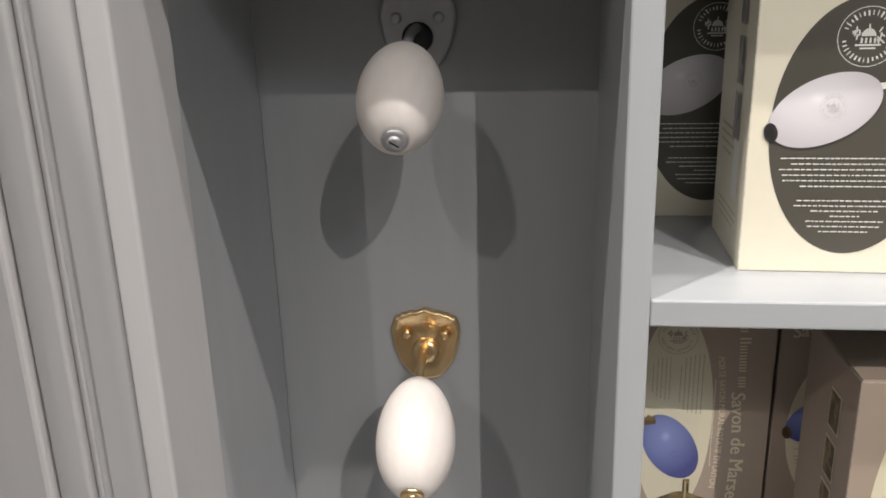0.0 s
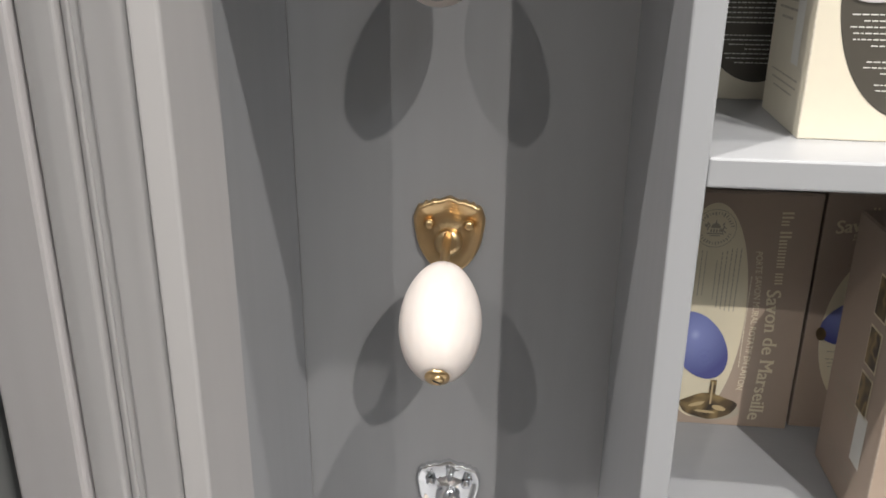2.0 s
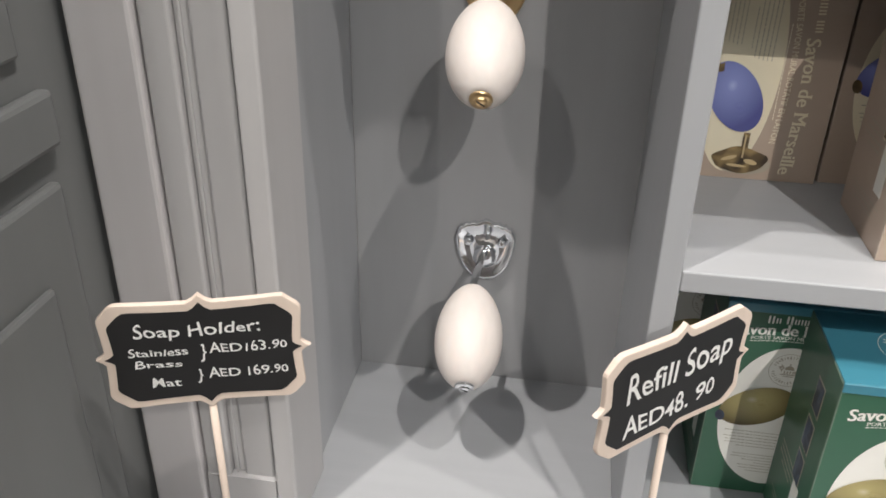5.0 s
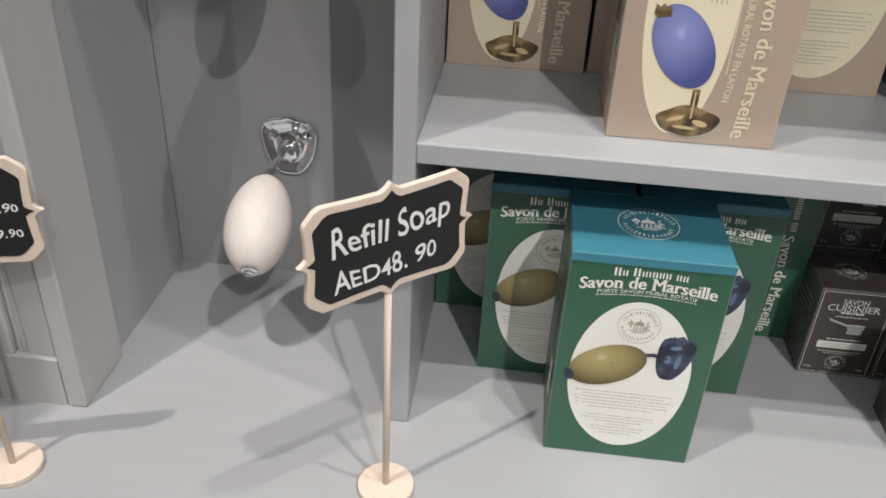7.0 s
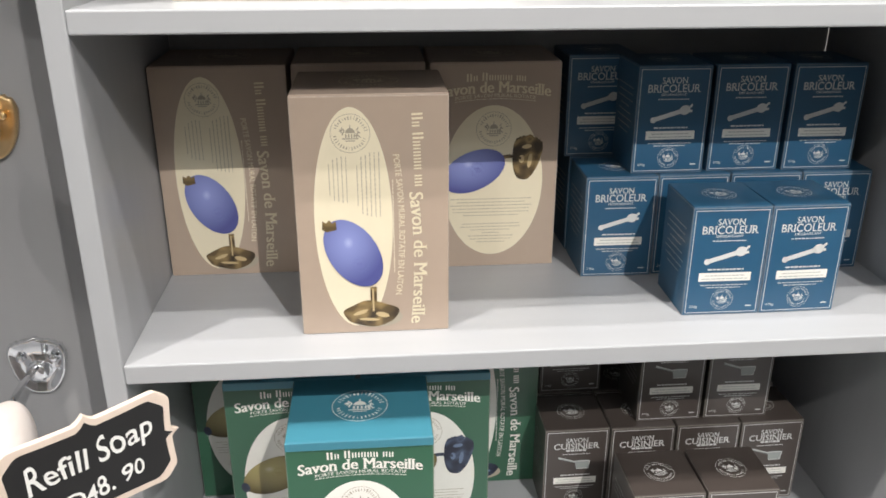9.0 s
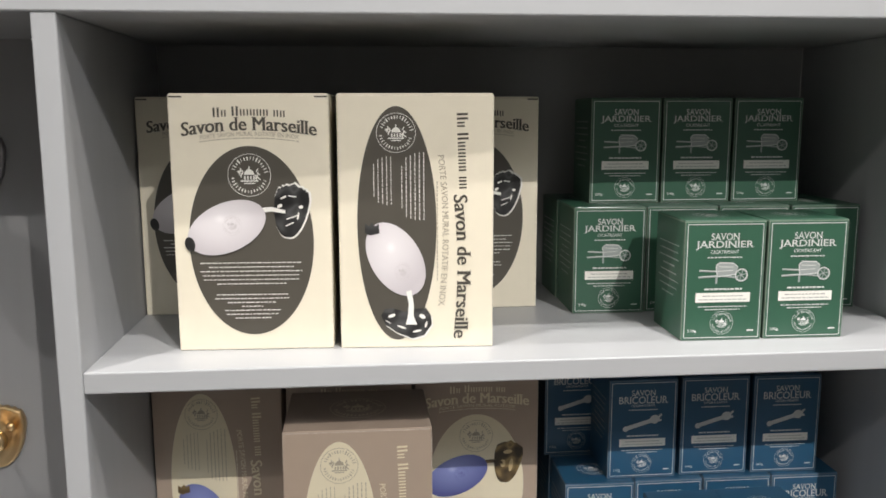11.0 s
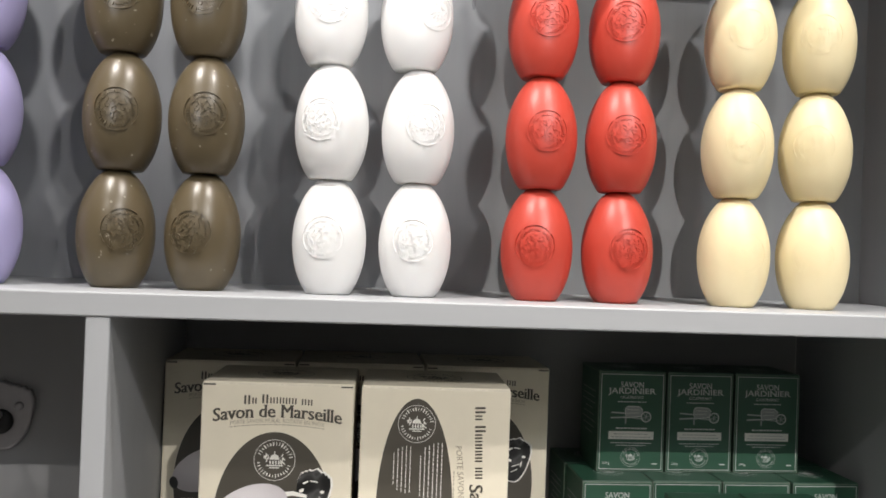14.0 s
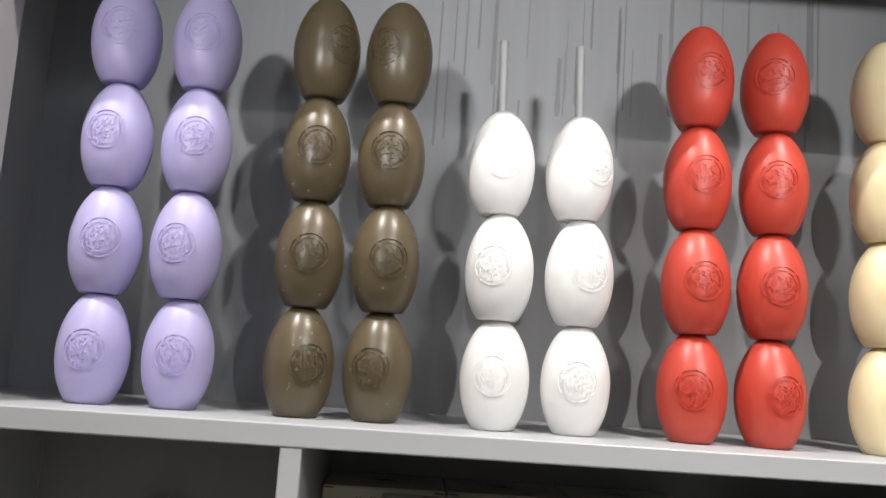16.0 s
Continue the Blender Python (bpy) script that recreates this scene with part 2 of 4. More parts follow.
def flat(polys, y, fn=None):
    bm = bmesh.new()
    for poly in polys:
        vs = [bm.verts.new((x, y, z) if fn is None else fn(x, z)) for x, z in poly]
        try:
            bm.faces.new(vs)
        except ValueError:
            continue
    bm.normal_update()
    for f in bm.faces:
        if f.normal.y > 0:
            f.normal_flip()
    return bm


def lettering(text, cx, cz, w, h, y, arch=0.0, turn=0.0, weight=0.0, slant=0.0, serif=0.0, wobble=0.0):
    """Words in the built-in font, laid on a front face in a box w by h; arch drops both ends, wobble makes it uneven as by hand."""
    cu = bpy.data.curves.new("lettering", "FONT")
    cu.body, cu.size, cu.offset, cu.resolution_u, cu.shear = text, 1.0, weight, 3, slant
    ob = new("lettering", cu)
    bpy.context.view_layer.update()
    me = bpy.data.meshes.new_from_object(ob.evaluated_get(bpy.context.evaluated_depsgraph_get()))
    bm = bmesh.new()
    bm.from_mesh(me)
    bpy.data.objects.remove(ob)
    bpy.data.curves.remove(cu)
    bpy.data.meshes.remove(me)
    proud = set()
    if serif:
        feet = []
        for e in bm.edges:
            a, b = e.verts[0].co, e.verts[1].co
            if len(e.link_faces) == 1 and abs(a.y - b.y) < 0.004 and 0.04 < abs(a.x - b.x) < 0.17:
                up = 1.0 if e.link_faces[0].calc_center_median().y > a.y else -1.0
                feet.append((min(a.x, b.x) - serif, max(a.x, b.x) + serif, a.y, a.y + up * serif * 0.75))
        for x0, x1, y0, y1 in feet:
            vs = [bm.verts.new((x, q, 0)) for x, q in ((x0, y0), (x1, y0), (x1, y1), (x0, y1))]
            bm.faces.new(vs)
            proud.update(vs)
    if wobble:
        for v in bm.verts:
            x, q = v.co.x, v.co.y
            tall = 1 + wobble * math.sin(2.3 * x + 1.1) + 0.6 * wobble * math.sin(5.1 * x)
            v.co.y = q * tall + 0.30 * wobble * math.sin(1.7 * x + 0.4)
            v.co.x = x + q * wobble * 0.9 * math.sin(3.1 * x + 2.0)
    xs, zs = [v.co.x for v in bm.verts], [v.co.y for v in bm.verts]
    x0, x1, z0, z1 = min(xs), max(xs), min(zs), max(zs)
    c, s = math.cos(radians(turn)), math.sin(radians(turn))
    for v in bm.verts:
        u, q = (v.co.x - x0) / (x1 - x0) - 0.5, (v.co.y - z0) / (z1 - z0) - 0.5
        px, pz = u * w, q * h - arch * 4 * u * u
        v.co = Vector((cx + px * c - pz * s, y - (0.00012 if v in proud else 0.0), cz + px * s + pz * c))
    bm.normal_update()
    for f in bm.faces:
        if f.normal.y > 0:
            f.normal_flip()
    return bm


def join(*bms):
    out = bmesh.new()
    for bm in bms:
        me = bpy.data.meshes.new("join")
        bm.to_mesh(me)
        bm.free()
        out.from_mesh(me)
        bpy.data.meshes.remove(me)
    return out


# ---- the room ----
def wall(name, *box, material=plaster, label=""):
    return tagged(part(name, block(*box, bevel=0), material), label, "", "", "structure")


wall("floor", -2.4, 2.8, -4.6, 0.5, -0.1, 0.0, material=floor_wood, label="brown wooden shop floor")
wall("ceiling", -2.4, 2.8, -4.6, 0.5, 4.6, 4.7, label="plain white ceiling")
wall("wall_north", -2.4, 2.8, 0.36, 0.5, 0.0, 4.6, label="plain wall behind the shelves")
wall("wall_south", -2.4, 2.8, -4.7, -4.6, 0.0, 4.6, label="plain wall behind the aisle")
wall("wall_west", -2.5, -2.4, -4.6, 0.5, 0.0, 4.6, label="plain side wall")
wall("wall_east", 2.8, 2.9, -4.6, 0.5, 0.0, 4.6, label="plain side wall")

# ---- the shelving ----
COUNTER, SHELF_2, SHELF_1, SHELF_0, TOP = 0.878, 1.170, 1.459, 1.753, 2.30
BACK, NICHE, UPPER, LEFT, RIGHT = 0.305, 0.234, 0.236, -0.312, 0.735
unit = thing("shelving_unit", pose(0, 0, 0), "grey painted built-in wooden shop shelving with a narrow niche", "shelving")
part("divider", block(-0.0186, 0.0, 0.0, BACK, COUNTER, SHELF_0 - 0.020), paint_v, unit)
part("shelf", block(0.0, RIGHT, 0.001, BACK, SHELF_2 - 0.018, SHELF_2), paint_h, unit)
part("shelf", block(0.0, RIGHT, 0.001, BACK, SHELF_1 - 0.018, SHELF_1), paint_h, unit)
part("shelf", block(-0.40, 0.86, -0.001, BACK, SHELF_0 - 0.020, SHELF_0), paint_h, unit, "long upper shelf board")
part("side_panel", block(RIGHT, RIGHT + 0.022, 0.0, BACK, COUNTER, SHELF_0 - 0.020), paint_v, unit)
part("side_panel", block(0.772, 0.86, -0.001, BACK, SHELF_0, TOP), paint_v, unit)
part("side_panel", block(-0.42, -0.362, -0.03, BACK, SHELF_0, TOP), paint_v, unit)
part("side_panel", block(-0.324, LEFT, -0.026, NICHE, COUNTER, SHELF_0 - 0.020), paint_v, unit, "grey side of the niche")
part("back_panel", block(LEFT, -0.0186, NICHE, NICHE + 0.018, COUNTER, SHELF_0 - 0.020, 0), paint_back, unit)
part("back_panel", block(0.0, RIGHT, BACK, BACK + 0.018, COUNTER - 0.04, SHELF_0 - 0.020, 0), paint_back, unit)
part("back_panel", block(-0.42, 0.86, UPPER, UPPER + 0.018, SHELF_0, TOP, 0), paint_streak, unit, "grey back panel with faint paint runs")
part("top_board", block(-0.45, 0.86, -0.03, BACK + 0.018, TOP, TOP + 0.022), paint_h, unit)
part("fascia", block(-0.45, 0.86, -0.05, -0.03, 2.262, TOP + 0.30), paint_h, unit)
rnd = random.Random(21)
paint_drip = mat("dark_paint_runs", (0.215, 0.22, 0.23), 0.4, grain=0.1, scale=60, stretch=(1, 1, 0.1))
for k in range(34):
    x, z, tall = rnd.uniform(0.08, 0.56), rnd.uniform(2.03, 2.20), rnd.uniform(0.05, 0.20)
    w = rnd.uniform(0.0006, 0.0022) if k % 6 else 0.0036
    shape = [(x - w * 0.6, min(z + tall, TOP - 0.001)), (x - w * 0.7, z + tall * 0.5), (x - w, z + w), (x - w * 0.6, z - w), (x, z - w * 1.5), (x + w * 0.6, z - w), (x + w, z + w), (x + w * 0.6, z + tall * 0.5), (x + w * 0.7, min(z + tall, TOP - 0.001))]
    part("paint_run", slab(shape, UPPER - 0.0007, UPPER, 0.0002), paint_drip, unit)
# moulded upright left of the niche, strip by strip
for x0, x1, y0 in ((-0.3235, -0.3045, -0.030), (-0.354, -0.3265, -0.0245), (-0.366, -0.354, -0.0215), (-0.389, -0.366, -0.028)):
    part("moulding", block(x0, x1, y0, 0.05, COUNTER, TOP, 0.0026, 3), paint_trim, unit)
part("moulding", block(-0.3265, -0.3235, -0.0205, 0.05, COUNTER, TOP, 0), paint_trim, unit)
part("moulding", block(-0.362, -0.3595, -0.0240, -0.020, COUNTER, TOP, 0.0008), paint_trim, unit)
foot_block = block(-0.3885, -0.3240, -0.0292, 0.05, COUNTER, COUNTER + 0.066, 0)
for v in foot_block.verts:
    if v.co.y < 0 and v.co.z > COUNTER + 0.01:
        v.co.z -= 0.012
part("moulding", foot_block, paint_trim, unit, "plain foot block with a sloping top")
part("pilaster", block(-0.440, -0.391, -0.034, 0.05, 0.0, TOP + 0.3, 0.003), paint_pink, unit, "paler flat pilaster board")
part("base_panel", block(-0.391, 0.86, -0.22, -0.20, 0.0, COUNTER - 0.036), paint_v, unit)

counter = tagged(part("worktop", block(-0.391, 0.86, -0.26, BACK, COUNTER - 0.036, COUNTER, 0.002), paint_h), "pale grey painted counter board under the shelves", "worktop")

cabinet = thing("side_cabinet", pose(0, 0, 0), "dark grey panelled wooden cabinet beside the pilaster", "cabinet")
part("body", block(-0.80, -0.4475, -0.26, 0.05, 0.0, 2.3), paint_dark, cabinet)
part("door", block(-0.4475, -0.437, -0.245, -0.075, 0.12, 1.238, 0.004), paint_dark, cabinet)
part("rail", block(-0.4475, -0.435, -0.25, -0.068, 1.262, 1.302, 0.004), paint_dark, cabinet)
part("door_panel", block(-0.437, -0.431, -0.215, -0.115, 0.20, 1.176, 0.004), paint_dark, cabinet)
part("upper_door", block(-0.4475, -0.441, -0.245, -0.085, 1.326, 2.2, 0.003), paint_dark, cabinet)

# ---- soaps ----
EGG_H = 0.1034


def egg_radius(z, foot=0.56):
    """Radius of the soap at height z over its flat foot."""
    u = z / EGG_H
    if u < 0.46:
        return 0.0328 * (1 - abs((u - 0.46) / foot) ** 2.05) ** 0.5
    round_top, cone_top = (1 - ((u - 0.46) / 0.55) ** 2.05) ** 0.5, 1 - 0.68 * ((u - 0.46) / 0.54) ** 1.95
    return 0.0328 * (0.6 * round_top + 0.4 * cone_top)


def egg_bm(steps=56, rings=40, foot=0.56):
    prof = [(egg_radius(0, foot) - 0.0009, 0.0), (egg_radius(0.0005, foot) - 0.0002, 0.0004)]
    prof += [(egg_radius(EGG_H * k / rings, foot), EGG_H * k / rings) for k in range(1, rings - 1)]
    prof += [(0.0098, EGG_H * 0.989), (0.0080, EGG_H * 0.996), (0.0045, EGG_H * 0.999), (0.0015, EGG_H)]
    return lathe(prof, steps)


def on_egg(lift):
    def put(x, z):
        zz = 0.0500 + z
        r = egg_radius(zz) + lift
        a = x / egg_radius(0.0500)
        return (r * math.sin(a), -r * math.cos(a), zz)
    return put


def stamp_shapes():
    """The round stamp pressed on each soap: a rim, worn radial lettering, a crescent and a leafy motif."""
    rnd = random.Random(4)
    shapes = [p for k, p in enumerate(ring(0, 0, 0.0188, 0.0008, 60)) if k % 15 not in (6, 7)]
    for k in range(44):
        if k % 11 == 8:
            continue
        a = radians(k * 360 / 44)
        low, high, half = 0.0126 + rnd.uniform(0, 0.0012), 0.0160 + rnd.uniform(-0.0008, 0.0010), radians(rnd.uniform(1.4, 2.7))
        shapes.append([(q * math.cos(b), q * math.sin(b)) for q, b in ((low, a - half), (high, a - half), (high, a + half), (low, a + half))])
    for k in range(40):
        a, q = k * 2.39996, 0.0110 * (k / 40) ** 0.5
        shapes.append(bar(q * math.cos(a) + rnd.uniform(-0.0008, 0.0008), q * math.sin(a) + rnd.uniform(-0.0008, 0.0008), rnd.uniform(0.0012, 0.0030), rnd.uniform(0.0006, 0.0009), rnd.uniform(0, 180)))
    return shapes


def soap(name, material, label, m, group="", relief=0.0009):
    ob = tagged(part(name, egg_bm(), material, smooth=True), label, "soap", group)
    ob.matrix_world = m
    bm = flat(stamp_shapes(), 0, on_egg(-0.0001))
    up = bmesh.ops.extrude_face_region(bm, geom=bm.faces[:])
    for v in up["geom"]:
        if isinstance(v, bmesh.types.BMVert):
            v.co += Vector((v.co.x, v.co.y, 0)).normalized() * relief
    bmesh.ops.recalc_face_normals(bm, faces=bm.faces[:])
    part("stamped_seal", bm, material, ob)
    return ob


# colour, label, x of both stacks, soaps in each, drift per layer, height of the stamp, turn of each soap from the foot up
COLUMNS = (
    ("lavender", "pale lavender egg-shaped soap stacked on the upper shelf", (-0.2105, -0.133), 4, -0.0008, 0.0009, (4, 10, -2, 6, 8, -4, 11, 5)),
    ("olive_brown", "olive brown egg-shaped soap stacked on the upper shelf", (-0.0185, 0.0545), 4, 0.0, 0.0014, (25, 5, 7, 39, -10, 7, -2, -26)),
    ("white", "white egg-shaped soap threaded on a rod on the upper shelf", (0.1675, 0.2442), 3, -0.0030, 0.0008, (-9, -17, -1, -7, 10, 28)),
    ("red", "brick red egg-shaped soap stacked on the upper shelf", (0.3565, 0.4315), 4, -0.0005, 0.0011, (-15, -2, -2, 1, 5, -7, -14, -22)),
    ("cream", "cream yellow egg-shaped soap stacked on the upper shelf", (0.545, 0.621), 4, 0.0, 0.0004, (-2, -9, -9, -12, -27, -31, -25, -20)),
)
PITCH, ROW_Y = 0.1019, 0.075
rnd = random.Random(11)
for colour, label, xs, count, lean, relief, turns in COLUMNS:
    first = None
    for col, x in enumerate(xs):
        for k in range(count):
            m = pose(x + lean * k + rnd.uniform(-0.0010, 0.0010), ROW_Y + rnd.uniform(-0.001, 0.001), SHELF_0 + k * PITCH, rnd.uniform(-0.6, 0.6), rnd.uniform(-0.6, 0.6), turns[col * count + k])
            if first is None:
                first = soap("egg_soap", SOAP[colour], label, m, colour.replace("_", " ") + " soaps in stacks", relief)
            else:
                copy_thing(first, m)
        if colour == "white":
            rod = part("rod", lathe([(0.0042, 0), (0.0045, 0.001), (0.0045, 0.379), (0.004, 0.381)], 20), rod_mat, smooth=True)
            rod.matrix_world = pose(x, ROW_Y, SHELF_0, 0, -1.65, 0)
            tagged(rod, "thin pale grey rod standing up through white soaps", "rod", "rods through the white soaps")


# ---- soap holders in the niche ----
def shield(s=1.0):
    """Outline of a holder's back plate: broad rounded shoulders, narrower rounded foot."""
    pts = []
    for i in range(64):
        a = 2 * math.pi * i / 64
        c, q = math.cos(a), math.sin(a)
        w = 0.0300 + 0.0100 * q
        x = s * w * math.copysign(abs(c) ** 0.62, c)
        z = s * 0.0335 * math.copysign(abs(q) ** 0.82, q) + (s * (0.0030 * math.exp(-((x / 0.009) ** 2)) + 0.0013 * math.cos(x * 900)) if q > 0.5 else 0)
        pts.append((x, z))
    return pts


def plate_bm(dish):
    bm = bmesh.new()
    layers = []
    for f, y in ((1.0, 0.0), (1.0, -0.005), (0.96, -0.0068), (0.90, -0.0066), (0.80, -0.0066 + dish * 0.5), (0.55, -0.0066 + dish), (0.3, -0.0066 + dish * 0.8), (0.12, -0.0075)):
        layers.append([bm.verts.new((x * f, y, z * f)) for x, z in shield()])
    n = 64
    for a, b in zip(layers, layers[1:]):
        for i in range(n):
            bm.faces.new((a[i], a[(i + 1) % n], b[(i + 1) % n], b[i]))
    bm.faces.new(layers[-1])
    bm.faces.new(layers[0][::-1])
    bmesh.ops.recalc_face_normals(bm, faces=bm.faces[:])
    return bm


def screw_bm():
    bm = lathe([(0.0046, 0), (0.0046, 0.0012), (0.0036, 0.0026), (0.002, 0.0031), (0.0008, 0.0032)], 20)
    bmesh.ops.rotate(bm, verts=bm.verts[:], matrix=Matrix.Rotation(radians(90), 3, "X"))
    return bm


def end_nut_bm():
    return lathe([(0.0005, -0.0050), (0.0044, -0.0050), (0.0052, -0.0040), (0.0052, -0.0028), (0.0058, -0.0026), (0.0090, -0.0022), (0.0094, -0.001), (0.0094, 0.003)], 32)


AXIS = 29.0


def soap_holder(name, tip, plate, metal, label, dish, soap_label, socket=False, swing=0.0, worn=1.0):
    h = thing(name, pose(*plate), label, "soap holder", "soap holders in the niche")
    part("plate", plate_bm(dish), metal, h, smooth=True)
    for sx in (-0.0178, 0.0178):
        s = part("screw", screw_bm(), metal if not socket else steel_mat, h, smooth=True)
        s.location = (sx, -0.0062, 0.012)
    tip, base = Vector(tip), Vector(plate)
    way = Vector((math.sin(radians(swing)), math.cos(radians(AXIS)), math.sin(radians(AXIS)))).normalized()
    root = tip + way * (EGG_H * worn - 0.002)
    start, bend = Vector((0, -0.004, 0.004)), root - base
    pts = [start, start + Vector((0, -0.010, 0))]
    corner = bend + way * 0.012
    corner = Vector((corner.x, min(corner.y, -0.018), max(corner.z, 0.003)))
    for k in range(9):
        u = k / 8
        pts.append((1 - u) ** 2 * pts[1] + 2 * u * (1 - u) * corner + u * u * bend)
    pts.append(tip - base + way * 0.001)
    part("stem", tube(pts, 0.0039), metal, h, smooth=True)
    boss = lathe([(0.0128, -0.002), (0.0128, 0.006), (0.0116, 0.0085), (0.006, 0.0095), (0.0005, 0.0096)], 32)
    bmesh.ops.rotate(boss, verts=boss.verts[:], matrix=Matrix.Rotation(radians(90), 3, "X"))
    b = part("boss", boss, rubber if socket else metal, h, "black round socket" if socket else "", smooth=True)
    b.location = (0, -0.004, -0.004)
    turn = way.to_track_quat("Z", "Y").to_matrix().to_4x4()
    nut = part("end_nut", end_nut_bm(), metal, h, smooth=True)
    nut.matrix_local = Matrix.Translation(tip - base) @ turn
    slot = part("slot", block(-0.0040, 0.0040, -0.0007, 0.0007, -0.0053, -0.0046, 0), rubber, nut)
    slot.matrix_local = pose(0, 0, 0, 0, 0, 40)
    s = tagged(part("egg_soap", egg_bm(foot=0.493), SOAP["ivory"], smooth=True), soap_label, "soap", "soaps on the holders")
    s.matrix_world = Matrix.Translation(tip) @ turn @ Matrix.Diagonal((0.975 * worn, 0.975 * worn, worn, 1))


soap_holder("soap_holder", (-0.165, 0.068, 1.546), (-0.169, NICHE - 0.001, 1.607), steel_mat, "matt steel wall soap holder with a black socket", 0.0003, "ivory egg-shaped soap on a matt steel holder", True, -2, 0.98)
soap_holder("soap_holder", (-0.163, 0.066, 1.270), (-0.1715, NICHE - 0.001, 1.322), brass, "polished brass wall soap holder with two screws", 0.0035, "ivory egg-shaped soap on a brass holder", False, -3, 1.01)
soap_holder("soap_holder", (-0.1675, 0.066, 0.990), (-0.1695, NICHE - 0.001, 1.046), chrome, "shiny chrome wall soap holder with two screws", 0.0035, "ivory egg-shaped soap on a chrome holder", False, -3, 1.03)


# ---- chalkboard price signs ----
def sign_outline(w, h, inset=0.0):
    pts, n = [], 28
    a, b = w / 2 - inset, h / 2 - inset

    def off(s):
        return 0.0022 * (abs(s) ** 2 - 0.6) + 0.0065 * max(0.0, 1 - abs(s) / 0.13) ** 1.3

    for i in range(n):
        s = -1 + 2 * i / n
        k = max(0.0, abs(s) - 0.88) / 0.12
        pts.append((s * (a - 0.0075), b + off(s) - 0.0032 * k * k))
    for i in range(n):
        s = 1 - 2 * i / n
        k = max(0.0, abs(s) - 0.82) / 0.18
        pts.append((a + off(s) - 0.0032 * k * k, s * (b - 0.0075)))
    for i in range(n):
        s = 1 - 2 * i / n
        k = max(0.0, abs(s) - 0.88) / 0.12
        pts.append((s * (a - 0.0075), -b - off(s) + 0.0032 * k * k))
    for i in range(n):
        s = -1 + 2 * i / n
        k = max(0.0, abs(s) - 0.82) / 0.18
        pts.append((-a - off(s) + 0.0032 * k * k, s * (b - 0.0075)))
    return pts


def price_sign(base, board_z, w, h, yaw, roll, label, lines, lean=0.0):
    """lines: words, centre x, centre z, width, height in the board's own metres."""
    ob = thing("price_sign", pose(*base, 0, 0, yaw), label, "sign", "price signs on the counter")
    part("foot", lathe([(0.0235, 0), (0.0245, 0.0008), (0.0245, 0.0058), (0.0236, 0.0066)], 48), pale_wood, ob)
    part("stick", tube([(0, 0, 0.004), (0.0, 0.0, (board_z - h / 2) * 0.5), (lean, 0, board_z - h / 2 + 0.003)], 0.0029, 12), pale_wood, ob, smooth=True)
    frame_ob = part("frame", slab(sign_outline(w, h), -0.003, 0.0012, 0.0012), pale_wood, ob)
    frame_ob.matrix_local = pose(lean, 0, board_z, 0, -roll, 0)
    part("board", slab(sign_outline(w, h, 0.0062), -0.0034, -0.0029), chalkboard, frame_ob)
    for words, cx, cz, tw, th, tilt in lines:
        part("writing", lettering(words, cx, cz, tw, th, -0.0038, 0, tilt, 0.010, wobble=0.14), chalk, frame_ob)
    return ob


price_sign((-0.331, -0.110, COUNTER), 0.254, 0.136, 0.086, 18.5, 0, "black chalkboard price sign for soap holders in a pale wood frame", (
    ("Soap Holder:", -0.003, 0.0205, 0.085, 0.0150, 0), ("Stainless", -0.031, 0.0045, 0.040, 0.0080, 0), ("Brass", -0.032, -0.0055, 0.032, 0.0072, 0),
    ("}", -0.001, 0.001, 0.0045, 0.0150, 0), ("AED163.90", 0.030, 0.0045, 0.0535, 0.0100, 0),
    ("Mat", -0.0285, -0.0215, 0.020, 0.0088, 0), ("}", -0.005, -0.0185, 0.004, 0.012, 0), ("AED 169.90", 0.0285, -0.0165, 0.0555, 0.0100, 0)))
price_sign((-0.007, -0.083, COUNTER), 0.254, 0.136, 0.084, 42, 0, "black chalkboard price sign for refill soap in a pale wood frame", (
    ("Refill Soap", 0.001, 0.0125, 0.099, 0.0315, 4), ("AED48. 90", -0.004, -0.0180, 0.087, 0.0205, 4)))

# ---- cartons ----
BW, BH, BD = 0.131, 0.2155, 0.105
SW, SH, SD = 0.0735, 0.107, 0.0725


def carton_body(w, h, d, card_mat, parent):
    """A folded card box whose rubbed edges show paler than its faces."""
    bm = block(-w / 2, w / 2, 0, d, 0, h, 0.0010, 2)
    for f in bm.faces:
        f.material_index = 0 if f.calc_area() > 0.001 else 1
    ob = part("body", bm, card_mat, parent)
    ob.data.materials.append(EDGE[card_mat.name])
    return ob


def paragraph(cx, top, widths, step, thick, rnd, upright=False):
    polys = []
    for i, w in enumerate(widths):
        at, end = -w / 2, w / 2
        while at < end - 0.001:
            word = min(rnd.uniform(0.0012, 0.0044), end - at)
            q = top - i * step
            polys.append(bar(q, cx - at - word / 2, thick, word) if upright else bar(cx + at + word / 2, q, word, thick))
            at += word + 0.0008
    return polys


